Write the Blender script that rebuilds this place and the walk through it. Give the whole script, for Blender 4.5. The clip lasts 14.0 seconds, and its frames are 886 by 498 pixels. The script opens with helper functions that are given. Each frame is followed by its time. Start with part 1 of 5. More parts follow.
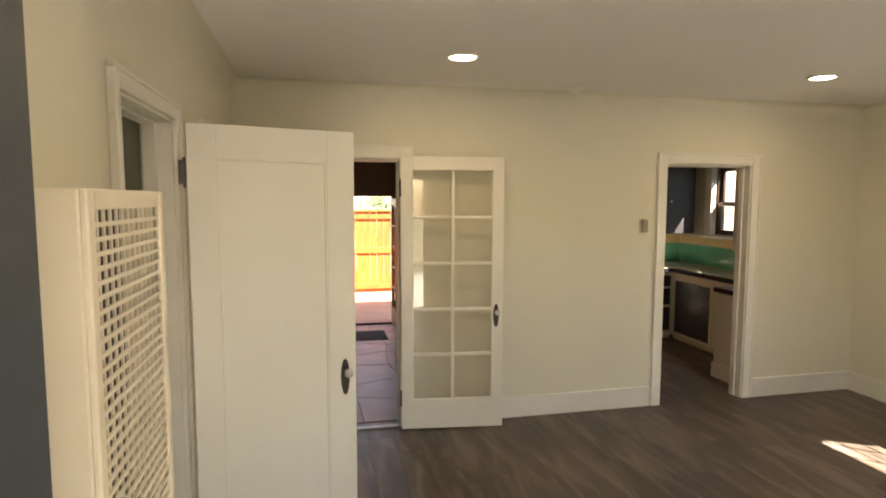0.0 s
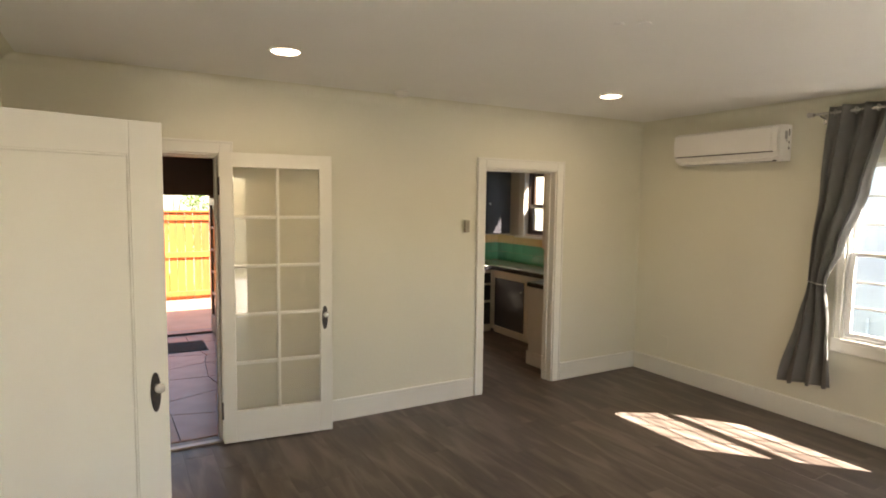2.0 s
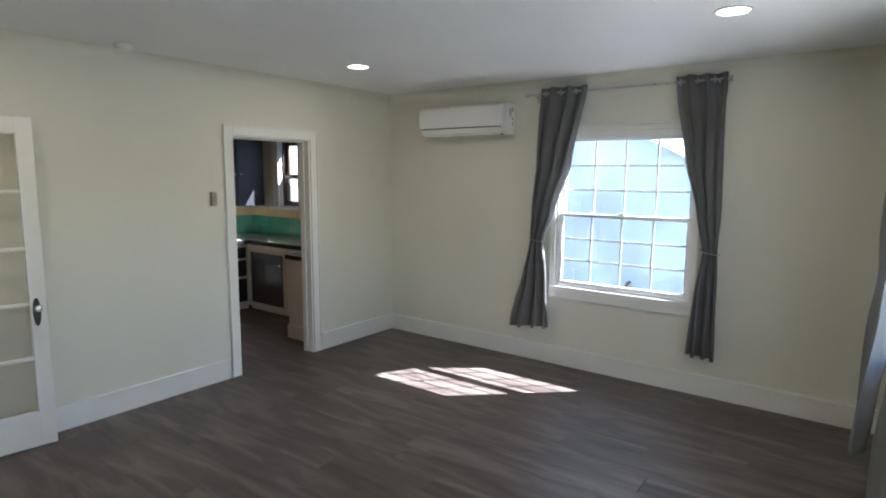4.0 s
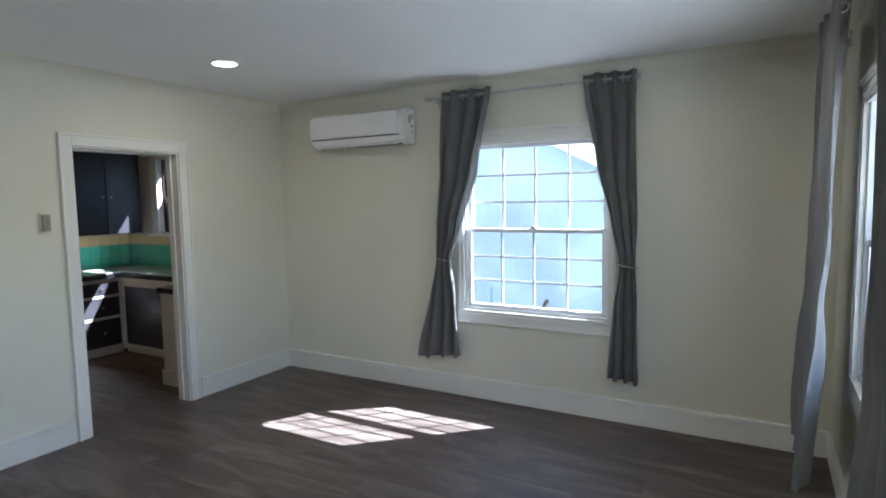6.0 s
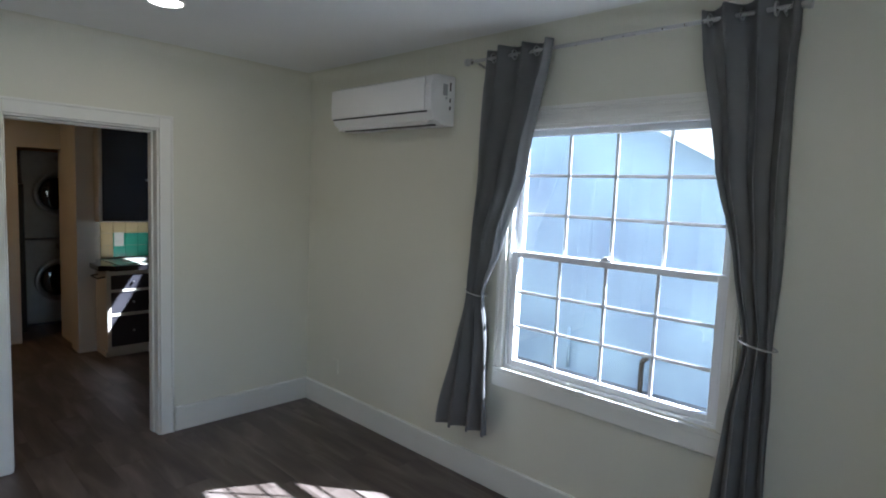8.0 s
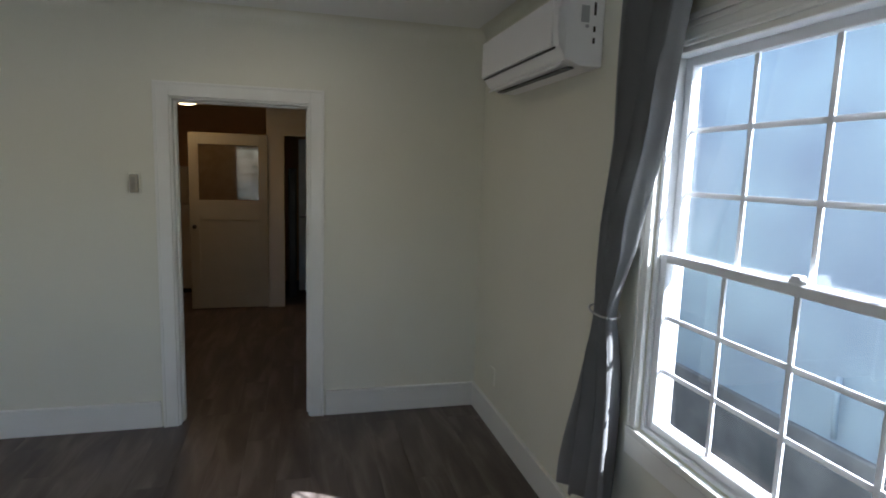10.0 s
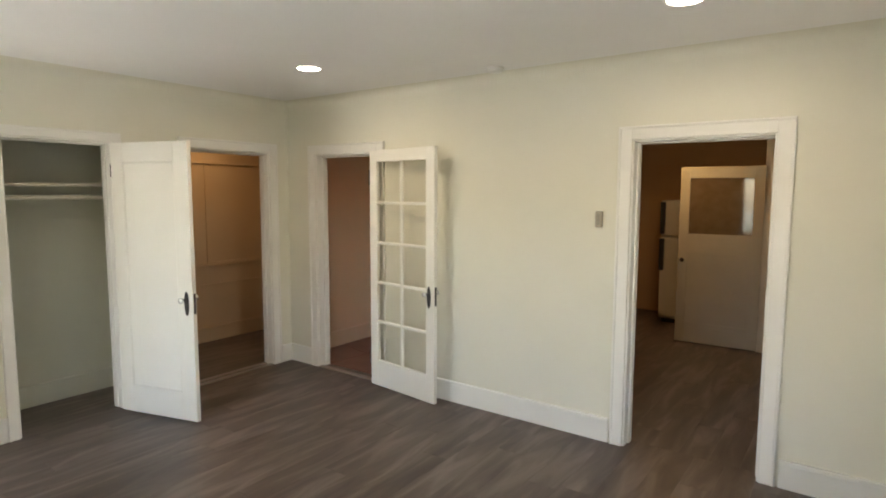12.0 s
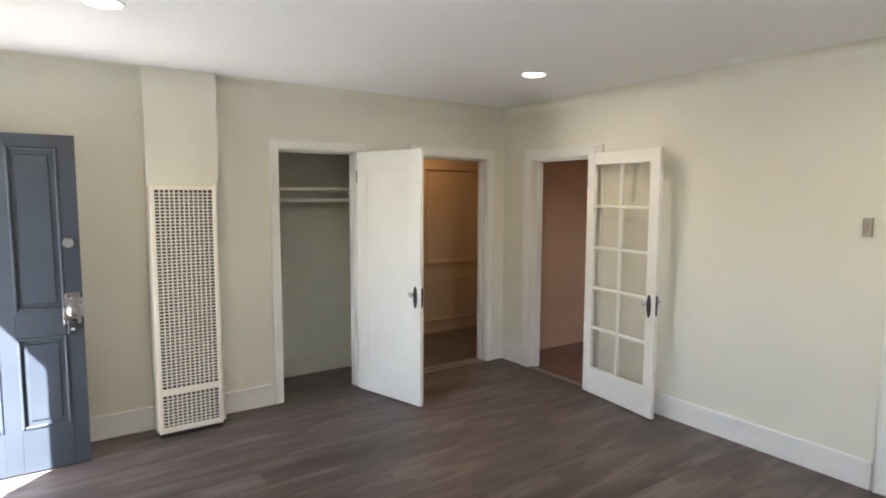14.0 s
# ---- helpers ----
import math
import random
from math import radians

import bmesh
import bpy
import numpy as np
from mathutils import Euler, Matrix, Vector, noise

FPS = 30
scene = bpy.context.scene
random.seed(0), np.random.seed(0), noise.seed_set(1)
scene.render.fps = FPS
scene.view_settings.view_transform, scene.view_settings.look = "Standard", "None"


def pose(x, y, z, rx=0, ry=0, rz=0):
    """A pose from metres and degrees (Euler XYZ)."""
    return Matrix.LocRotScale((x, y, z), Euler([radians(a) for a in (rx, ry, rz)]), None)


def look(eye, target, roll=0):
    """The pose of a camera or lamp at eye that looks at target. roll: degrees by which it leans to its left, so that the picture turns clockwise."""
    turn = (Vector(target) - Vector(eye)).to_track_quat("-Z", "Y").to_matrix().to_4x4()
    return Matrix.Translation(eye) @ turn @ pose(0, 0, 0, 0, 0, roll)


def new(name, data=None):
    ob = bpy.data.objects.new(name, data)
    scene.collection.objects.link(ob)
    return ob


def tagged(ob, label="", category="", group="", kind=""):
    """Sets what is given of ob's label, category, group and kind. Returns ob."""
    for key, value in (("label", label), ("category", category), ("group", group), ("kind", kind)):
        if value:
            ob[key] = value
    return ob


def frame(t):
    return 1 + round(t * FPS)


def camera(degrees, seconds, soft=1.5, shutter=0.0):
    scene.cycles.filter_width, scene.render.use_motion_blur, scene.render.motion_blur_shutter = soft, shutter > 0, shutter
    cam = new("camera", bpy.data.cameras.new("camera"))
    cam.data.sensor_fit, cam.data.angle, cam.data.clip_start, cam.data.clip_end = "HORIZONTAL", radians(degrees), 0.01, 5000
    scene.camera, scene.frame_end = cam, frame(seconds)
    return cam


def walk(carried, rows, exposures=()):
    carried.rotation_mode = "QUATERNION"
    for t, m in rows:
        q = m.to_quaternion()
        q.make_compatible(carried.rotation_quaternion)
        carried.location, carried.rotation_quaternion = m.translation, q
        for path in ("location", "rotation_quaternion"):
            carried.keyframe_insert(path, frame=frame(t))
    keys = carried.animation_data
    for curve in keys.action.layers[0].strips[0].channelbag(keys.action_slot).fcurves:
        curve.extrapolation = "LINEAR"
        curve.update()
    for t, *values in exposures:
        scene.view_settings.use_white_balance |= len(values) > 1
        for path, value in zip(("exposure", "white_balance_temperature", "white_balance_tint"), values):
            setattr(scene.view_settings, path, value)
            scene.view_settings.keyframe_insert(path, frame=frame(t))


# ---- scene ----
EXPO = [  # seconds, stops, kelvin, tint
    (0, 3.47, 8500, 14), (1.5, 3.52, 8250, 14), (2.3, 3.54, 7500, 13), (3, 3.45, 6100, 10), (4.2, 3.33, 5600, 10), (6.5, 3.26, 5250, 9), (7.2, 3.13, 5250, 9),
    (9.5, 2.38, 5450, 10), (10, 2.46, 5600, 10), (11, 3.29, 6600, 10), (11.5, 3.83, 6800, 10), (12.5, 4.04, 6450, 13), (13.3, 4.01, 6250, 15), (14, 4.03, 6100, 15)]
cam = camera(75.5, 14.0, 1.9)
PATH = [  # seconds, eye, target, roll
    (0, (0.571, -4.225, 1.744), (1.003, -2.28, 1.568), 0.1),
    (0.5, (0.569, -4.203, 1.736), (1.18, -2.306, 1.562), 0.1),
    (1, (0.584, -4.199, 1.738), (1.347, -2.357, 1.575), -0.5),
    (1.5, (0.586, -4.225, 1.739), (1.467, -2.436, 1.581), 0.3),
    (2, (0.582, -4.227, 1.732), (1.563, -2.492, 1.567), 0.7),
    (2.5, (0.587, -4.239, 1.731), (1.668, -2.567, 1.547), 1.3),
    (3, (0.578, -4.251, 1.738), (1.823, -2.699, 1.536), 1.0),
    (3.5, (0.589, -4.25, 1.738), (2.014, -2.865, 1.511), 1.1),
    (4, (0.616, -4.239, 1.731), (2.205, -3.052, 1.471), 0.4),
    (4.2, (0.632, -4.226, 1.725), (2.287, -3.137, 1.451), -0.0),
    (6.3, (1.384, -4.058, 1.635), (3.118, -3.078, 1.46), -1.0),
    (6.5, (1.509, -4.009, 1.69), (3.238, -3.026, 1.486), -0.5),
    (7, (1.814, -3.908, 1.71), (3.491, -2.839, 1.494), -0.3),
    (7.2, (1.966, -3.906, 1.711), (3.602, -2.776, 1.491), -0.3),
    (9.3, (3.831, -3.945, 1.637), (4.799, -2.211, 1.404), 2.9),
    (9.5, (3.848, -3.92, 1.661), (4.721, -2.14, 1.399), 1.3),
    (10, (4.122, -3.738, 1.656), (4.613, -1.818, 1.383), 1.8),
    (10.5, (4.41, -3.638, 1.661), (4.357, -1.659, 1.38), 0.7),
    (11, (4.651, -3.596, 1.69), (4.073, -1.702, 1.406), 1.0),
    (11.5, (4.615, -3.654, 1.707), (3.721, -1.882, 1.462), -0.0),
    (12, (4.576, -3.717, 1.701), (3.411, -2.103, 1.502), 0.2),
    (12.5, (4.556, -3.753, 1.695), (3.248, -2.25, 1.517), 0.4),
    (13, (4.545, -3.785, 1.698), (3.149, -2.366, 1.51), -0.3),
    (13.5, (4.534, -3.822, 1.702), (3.02, -2.53, 1.513), 0.3),
    (14, (4.497, -3.847, 1.695), (2.856, -2.719, 1.508), 0.2),
]
walk(cam, [(t, look(eye, target, roll)) for t, eye, target, roll in PATH], exposures=EXPO)

SUN_TO = Vector((0.66, -0.70, 1.0)).normalized()
world = bpy.data.worlds.new("world")
world.use_nodes = True
scene.world = world
_sky = world.node_tree.nodes.new("ShaderNodeTexSky")
_sky.sky_type = "NISHITA"
_sky.sun_disc = False
_sky.sun_elevation = math.asin(SUN_TO.z)
_sky.sun_rotation = math.atan2(SUN_TO.x, SUN_TO.y)
_bg = world.node_tree.nodes["Background"]
_bg.inputs["Strength"].default_value = 0.095
world.node_tree.links.new(_sky.outputs[0], _bg.inputs[0])

_sl = bpy.data.lights.new("sun", "SUN")
_sl.energy, _sl.angle, _sl.color = 5.0, radians(0.5), (1.0, 0.99, 0.97)
sun = new("sun", _sl)
sun.matrix_world = look(SUN_TO * 30, (0, 0, 0))


def lamp(name, x, y, z, size, watts, colour):
    data = bpy.data.lights.new(name, "AREA")
    data.shape, data.size, data.energy, data.color = "DISK", size, watts, colour
    ob = new(name, data)
    ob.location = (x, y, z)
    return ob


WARM = (1.0, 0.80, 0.56)
DOWN = [(1.415, -0.945), (3.90, -0.95), (3.90, -3.60), (1.42, -3.60)]
for _x, _y in DOWN:
    lamp("downlight_lamp", _x, _y, 2.540, 0.13, 0.44, WARM)
lamp("kitchen_lamp", 3.06, 2.50, 2.19, 0.22, 0.32, (1.0, 0.55, 0.22))
lamp("hall_lamp", -0.80, -0.25, 2.40, 0.16, 0.29, (1.0, 0.60, 0.28))

# ---- materials ----


def material(name, colour, rough=0.6, metal=0.0, colour2=None, scale=8.0, bump=0.15, bscale=60.0, stretch=(1, 1, 1),
             vary=0.0, spec=0.5, coat=0.0, bdist=0.002):
    """Two colours mixed by noise at two scales, a fine bump, and a difference between objects."""
    m = bpy.data.materials.new(name)
    m.use_nodes = True
    n, l = m.node_tree.nodes, m.node_tree.links
    b = n["Principled BSDF"]
    b.inputs["Roughness"].default_value = rough
    b.inputs["Metallic"].default_value = metal
    b.inputs["Specular IOR Level"].default_value = spec
    b.inputs["Coat Weight"].default_value = coat
    c2 = colour2 or tuple(c * 0.88 for c in colour)
    tc, mp = n.new("ShaderNodeTexCoord"), n.new("ShaderNodeMapping")
    mp.inputs["Scale"].default_value = stretch
    l.new(tc.outputs["Object"], mp.inputs[0])
    big, small = n.new("ShaderNodeTexNoise"), n.new("ShaderNodeTexNoise")
    big.inputs["Scale"].default_value, big.inputs["Detail"].default_value = scale, 5
    small.inputs["Scale"].default_value, small.inputs["Detail"].default_value = bscale, 4
    l.new(mp.outputs[0], big.inputs["Vector"])
    l.new(mp.outputs[0], small.inputs["Vector"])
    mix = n.new("ShaderNodeMix")
    mix.data_type = "RGBA"
    mix.inputs["A"].default_value, mix.inputs["B"].default_value = (*colour, 1), (*c2, 1)
    ramp = n.new("ShaderNodeMapRange")
    ramp.inputs["From Min"].default_value, ramp.inputs["From Max"].default_value = 0.35, 0.68
    l.new(big.outputs["Fac"], ramp.inputs["Value"])
    l.new(ramp.outputs[0], mix.inputs["Factor"])
    out = mix.outputs["Result"]
    if vary:
        info, hsv, mr = n.new("ShaderNodeObjectInfo"), n.new("ShaderNodeHueSaturation"), n.new("ShaderNodeMapRange")
        mr.inputs["To Min"].default_value, mr.inputs["To Max"].default_value = 1 - vary, 1 + vary
        l.new(info.outputs["Random"], mr.inputs["Value"])
        l.new(mr.outputs[0], hsv.inputs["Value"])
        l.new(out, hsv.inputs["Color"])
        out = hsv.outputs[0]
    l.new(out, b.inputs["Base Color"])
    bu = n.new("ShaderNodeBump")
    bu.inputs["Strength"].default_value, bu.inputs["Distance"].default_value = bump, bdist
    l.new(small.outputs["Fac"], bu.inputs["Height"])
    l.new(bu.outputs[0], b.inputs["Normal"])
    rr = n.new("ShaderNodeMapRange")
    rr.inputs["To Min"].default_value, rr.inputs["To Max"].default_value = max(0.02, rough - 0.06), min(1, rough + 0.08)
    l.new(small.outputs["Fac"], rr.inputs["Value"])
    l.new(rr.outputs[0], b.inputs["Roughness"])
    return m


def glass(name, tint=(1, 1, 1), rough=0.0):
    """Thin window glass: clear, with a mirror that grows at grazing angles."""
    m = bpy.data.materials.new(name)
    m.use_nodes = True
    n, l = m.node_tree.nodes, m.node_tree.links
    n.remove(n["Principled BSDF"])
    tr, gl, mx, fr = (n.new("ShaderNodeBsdfTransparent"), n.new("ShaderNodeBsdfGlossy"), n.new("ShaderNodeMixShader"),
                      n.new("ShaderNodeLayerWeight"))
    pw, ml = n.new("ShaderNodeMath"), n.new("ShaderNodeMath")
    pw.operation, ml.operation = "POWER", "MULTIPLY_ADD"
    pw.inputs[1].default_value, ml.inputs[1].default_value, ml.inputs[2].default_value = 5.0, 0.9, 0.06
    l.new(fr.outputs["Facing"], pw.inputs[0])
    l.new(pw.outputs[0], ml.inputs[0])
    tr.inputs[0].default_value = (*tint, 1)
    gl.inputs["Roughness"].default_value = rough
    fr.inputs[0].default_value = 0.5
    l.new(ml.outputs[0], mx.inputs[0])
    l.new(tr.outputs[0], mx.inputs[1])
    l.new(gl.outputs[0], mx.inputs[2])
    l.new(mx.outputs[0], n["Material Output"].inputs[0])
    return m


def wood_planks():
    m = bpy.data.materials.new("vinyl_plank")
    m.use_nodes = True
    n, l = m.node_tree.nodes, m.node_tree.links
    b = n["Principled BSDF"]
    info, tc = n.new("ShaderNodeObjectInfo"), n.new("ShaderNodeTexCoord")
    add, mul = n.new("ShaderNodeVectorMath"), n.new("ShaderNodeVectorMath")
    mul.operation, add.operation = "SCALE", "ADD"
    comb = n.new("ShaderNodeCombineXYZ")
    for k in range(3):
        l.new(info.outputs["Random"], comb.inputs[k])
    mul.inputs["Scale"].default_value = 37.0
    l.new(comb.outputs[0], mul.inputs[0])
    l.new(tc.outputs["Object"], add.inputs[0])
    l.new(mul.outputs[0], add.inputs[1])

    def noise_tex(sc, stretch, detail, dist=0.0):
        mp, t = n.new("ShaderNodeMapping"), n.new("ShaderNodeTexNoise")
        mp.inputs["Scale"].default_value = stretch
        l.new(add.outputs[0], mp.inputs[0])
        l.new(mp.outputs[0], t.inputs["Vector"])
        t.inputs["Scale"].default_value, t.inputs["Detail"].default_value, t.inputs["Distortion"].default_value = sc, detail, dist
        return t
    streak = noise_tex(1.7, (5.0, 0.9, 1), 5, 0.8)
    grain = noise_tex(30.0, (9.0, 0.6, 1), 5)
    cr = n.new("ShaderNodeValToRGB")
    cr.color_ramp.elements[0].position, cr.color_ramp.elements[0].color = 0.30, (0.050, 0.037, 0.031, 1)
    cr.color_ramp.elements[1].position, cr.color_ramp.elements[1].color = 0.70, (0.170, 0.141, 0.123, 1)
    e = cr.color_ramp.elements.new(0.5)
    e.color = (0.096, 0.074, 0.062, 1)
    l.new(streak.outputs["Fac"], cr.inputs[0])
    g = n.new("ShaderNodeMapRange")
    g.inputs["From Min"].default_value, g.inputs["From Max"].default_value = 0.3, 0.7
    g.inputs["To Min"].default_value, g.inputs["To Max"].default_value = 0.94, 1.05
    l.new(grain.outputs["Fac"], g.inputs["Value"])
    rv = n.new("ShaderNodeMapRange")
    rv.inputs["To Min"].default_value, rv.inputs["To Max"].default_value = 0.97, 1.03
    l.new(info.outputs["Random"], rv.inputs["Value"])
    mm = n.new("ShaderNodeMath")
    mm.operation = "MULTIPLY"
    l.new(g.outputs[0], mm.inputs[0])
    l.new(rv.outputs[0], mm.inputs[1])
    hsv = n.new("ShaderNodeHueSaturation")
    l.new(cr.outputs[0], hsv.inputs["Color"])
    l.new(mm.outputs[0], hsv.inputs["Value"])
    l.new(hsv.outputs[0], b.inputs["Base Color"])
    ro = n.new("ShaderNodeMapRange")
    ro.inputs["To Min"].default_value, ro.inputs["To Max"].default_value = 0.34, 0.52
    l.new(streak.outputs["Fac"], ro.inputs["Value"])
    l.new(ro.outputs[0], b.inputs["Roughness"])
    bu = n.new("ShaderNodeBump")
    bu.inputs["Strength"].default_value, bu.inputs["Distance"].default_value = 0.2, 0.0006
    l.new(grain.outputs["Fac"], bu.inputs["Height"])
    l.new(bu.outputs[0], b.inputs["Normal"])
    return m


def emitter(name, colour, strength):
    m = bpy.data.materials.new(name)
    m.use_nodes = True
    b = m.node_tree.nodes["Principled BSDF"]
    b.inputs["Base Color"].default_value = (0.8, 0.8, 0.8, 1)
    b.inputs["Emission Color"].default_value = (*colour, 1)
    b.inputs["Emission Strength"].default_value = strength
    return m


M_WALL = material("cream_wall_paint", (0.72, 0.702, 0.588), 0.62, colour2=(0.69, 0.672, 0.56), scale=1.1, bump=0.35, bscale=38, bdist=0.003)
M_CEIL = material("ceiling_paint", (0.84, 0.84, 0.81), 0.7, colour2=(0.81, 0.81, 0.78), scale=1.2, bump=0.3, bscale=45, bdist=0.002)
M_TRIM = material("white_trim_paint", (0.79, 0.78, 0.72), 0.36, colour2=(0.76, 0.75, 0.69), scale=3, bump=0.12, bscale=26, bdist=0.002)
M_DOOR = material("cream_door_paint", (0.80, 0.79, 0.715), 0.36, colour2=(0.77, 0.755, 0.68), scale=2.5, bump=0.14, bscale=22, bdist=0.002)
# closet surfaces: the room's cream at about four fifths of its value
M_CLOSET = material("closet_darker_cream", (0.58, 0.575, 0.47), 0.7, colour2=(0.54, 0.535, 0.435), scale=1.5, bump=0.3, bscale=40)
M_PORCH = material("clay_brown_paint", (0.70, 0.53, 0.34), 0.6, colour2=(0.65, 0.49, 0.31), scale=1.5, bump=0.3, bscale=40)
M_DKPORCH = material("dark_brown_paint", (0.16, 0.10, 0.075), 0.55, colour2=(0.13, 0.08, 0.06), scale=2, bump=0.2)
M_HALL = material("hall_tan_paint", (0.56, 0.44, 0.29), 0.6, colour2=(0.52, 0.405, 0.265), scale=1.4, bump=0.25, bscale=40)
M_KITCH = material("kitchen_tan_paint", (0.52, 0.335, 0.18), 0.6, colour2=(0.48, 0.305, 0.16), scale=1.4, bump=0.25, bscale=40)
M_KWHITE = material("kitchen_cream_paint", (0.68, 0.63, 0.54), 0.45, colour2=(0.63, 0.58, 0.49), scale=2, bump=0.15, bscale=30)
M_KDOOR = material("worn_cream_door_paint", (0.46, 0.43, 0.34), 0.45, colour2=(0.42, 0.39, 0.31), scale=3, bump=0.15, bscale=30)
M_PLANK = wood_planks()
M_SUB = material("subfloor", (0.03, 0.025, 0.022), 0.9)
M_HEAT = material("heater_enamel", (0.78, 0.71, 0.58), 0.38, colour2=(0.74, 0.67, 0.54), scale=4, bump=0.08, bscale=50)
M_DARKHOLE = material("dark_steel", (0.05, 0.042, 0.035), 0.6, 0.4)
M_CURT = material("grey_curtain_cloth", (0.235, 0.232, 0.228), 0.85, colour2=(0.205, 0.202, 0.200), scale=6, bump=0.5, bscale=420, bdist=0.0006)
_n, _l = M_CURT.node_tree.nodes, M_CURT.node_tree.links
_tl, _mx = _n.new("ShaderNodeBsdfTranslucent"), _n.new("ShaderNodeMixShader")
_tl.inputs["Color"].default_value, _mx.inputs[0].default_value = (0.50, 0.50, 0.49, 1), 0.28
_l.new(_n["Principled BSDF"].outputs[0], _mx.inputs[1])
_l.new(_tl.outputs[0], _mx.inputs[2])
_l.new(_mx.outputs[0], _n["Material Output"].inputs[0])
_n, _l = M_CURT.node_tree.nodes, M_CURT.node_tree.links
_t, _m = _n.new("ShaderNodeBsdfTranslucent"), _n.new("ShaderNodeMixShader")
_t.inputs[0].default_value, _m.inputs[0].default_value = (0.30, 0.31, 0.31, 1), 0.28
_l.new(_n["Principled BSDF"].outputs[0], _m.inputs[1])
_l.new(_t.outputs[0], _m.inputs[2])
_l.new(_m.outputs[0], _n["Material Output"].inputs[0])
M_STEEL = material("brushed_steel", (0.62, 0.61, 0.60), 0.28, 1.0, bump=0.05)
M_BRONZE = material("dark_bronze", (0.055, 0.055, 0.062), 0.4, 0.8, colour2=(0.10, 0.085, 0.075), scale=40, bump=0.3)
M_GLASSKNOB = material("clear_glass_knob", (0.80, 0.79, 0.74), 0.06, 0.35, spec=0.9, coat=1.0, bump=0.0)
M_FDOOR = material("slate_blue_door_paint", (0.040, 0.049, 0.060), 0.42, colour2=(0.033, 0.041, 0.051), scale=4, bump=0.2, bscale=30)
M_AC = material("white_plastic", (0.84, 0.83, 0.81), 0.32, colour2=(0.82, 0.81, 0.79), scale=4, bump=0.02)
M_BLACK = material("black_plastic", (0.02, 0.02, 0.022), 0.4, bump=0.05)
M_VINYL = material("white_vinyl_frame", (0.84, 0.85, 0.86), 0.34, colour2=(0.80, 0.81, 0.82), scale=6, bump=0.04)
M_GLASS = glass("window_glass")
M_GLASSOLD = glass("old_door_glass", (0.98, 0.97, 0.95), 0.01)
M_DKCAB = material("charcoal_cabinet_paint", (0.032, 0.030, 0.036), 0.35, colour2=(0.042, 0.039, 0.045), scale=3, bump=0.15, bscale=30)
M_GREEN = material("sea_green_tile", (0.10, 0.42, 0.30), 0.14, colour2=(0.085, 0.37, 0.265), scale=5, vary=0.08, coat=0.5, bump=0.05)
M_YELLOW = material("yellow_tile", (0.72, 0.58, 0.33), 0.2, colour2=(0.68, 0.54, 0.30), scale=5, vary=0.05, coat=0.4, bump=0.05)
M_BLACKT = material("black_edge_tile", (0.014, 0.013, 0.015), 0.12, coat=0.6, bump=0.05)
M_WTILE = material("cream_counter_tile", (0.62, 0.59, 0.52), 0.18, colour2=(0.58, 0.55, 0.48), scale=5, vary=0.04, coat=0.4, bump=0.05)
M_GROUT = material("grout", (0.45, 0.42, 0.37), 0.85)
M_STONE = material("mauve_flagstone", (0.225, 0.103, 0.068), 0.40, colour2=(0.18, 0.082, 0.053), scale=3, vary=0.10, bump=0.04, bscale=5)
M_SGROUT = material("flagstone_grout", (0.13, 0.085, 0.07), 0.6)
M_FENCE = material("redwood_fence", (0.34, 0.088, 0.010), 0.6, colour2=(0.215, 0.046, 0.006), scale=3, stretch=(6, 6, 0.6), vary=0.22, bump=0.4, bscale=30)
M_CONC = material("patio_concrete", (0.31, 0.185, 0.125), 0.85, colour2=(0.25, 0.15, 0.10), scale=2, bump=0.3, bscale=60)
M_WALK = material("pale_front_paving", (0.56, 0.54, 0.50), 0.85, colour2=(0.49, 0.47, 0.43), scale=2, bump=0.3, bscale=60)
M_GROUND = material("yard_soil", (0.16, 0.14, 0.10), 0.95, colour2=(0.10, 0.11, 0.06), scale=1.2, bump=0.5, bscale=20)
M_STUCCO = material("pale_blue_stucco", (0.26, 0.345, 0.43), 0.85, colour2=(0.155, 0.198, 0.285), scale=1.1, bump=0.25, bscale=30, bdist=0.01)
M_SHINGLE = material("roof_shingle", (0.09, 0.085, 0.08), 0.9, colour2=(0.13, 0.12, 0.11), scale=8, bump=0.6, bscale=30)
M_LEAF = material("leaf_green", (0.07, 0.13, 0.035), 0.55, colour2=(0.11, 0.17, 0.05), scale=3, vary=0.2, bump=0.1)
M_BARK = material("bark", (0.10, 0.075, 0.055), 0.9, colour2=(0.07, 0.05, 0.04), scale=12, bump=0.8)
M_DKWOOD = material("dark_wood", (0.05, 0.03, 0.022), 0.4, colour2=(0.07, 0.042, 0.03), scale=5, stretch=(6, 6, 0.6), bump=0.2)
M_MAT = material("dark_door_mat", (0.035, 0.03, 0.03), 0.95, bump=0.8, bscale=200)
M_PAPER = material("white_paper", (0.80, 0.79, 0.74), 0.8, bump=0.02)
M_FRIDGE = material("fridge_enamel", (0.60, 0.58, 0.53), 0.3, colour2=(0.57, 0.55, 0.50), scale=3, bump=0.05)
M_APPL = material("appliance_white", (0.72, 0.72, 0.70), 0.28, bump=0.02)
M_SMOKE = material("smoky_door", (0.03, 0.026, 0.022), 0.03, coat=1.0, bump=0.0)
# brown base stands in for the tan shapes mirrored in the kitchen door's pane
M_DOORPANE = material("brown_reflection_glass", (0.15, 0.11, 0.07), 0.04, colour2=(0.12, 0.085, 0.05), coat=1.0, bump=0.0)
M_GLOW = emitter("lamp_glow", (1.0, 0.90, 0.76), 3.0)
M_GLOWK = emitter("kitchen_lamp_glow", (1.0, 0.74, 0.36), 1.4)

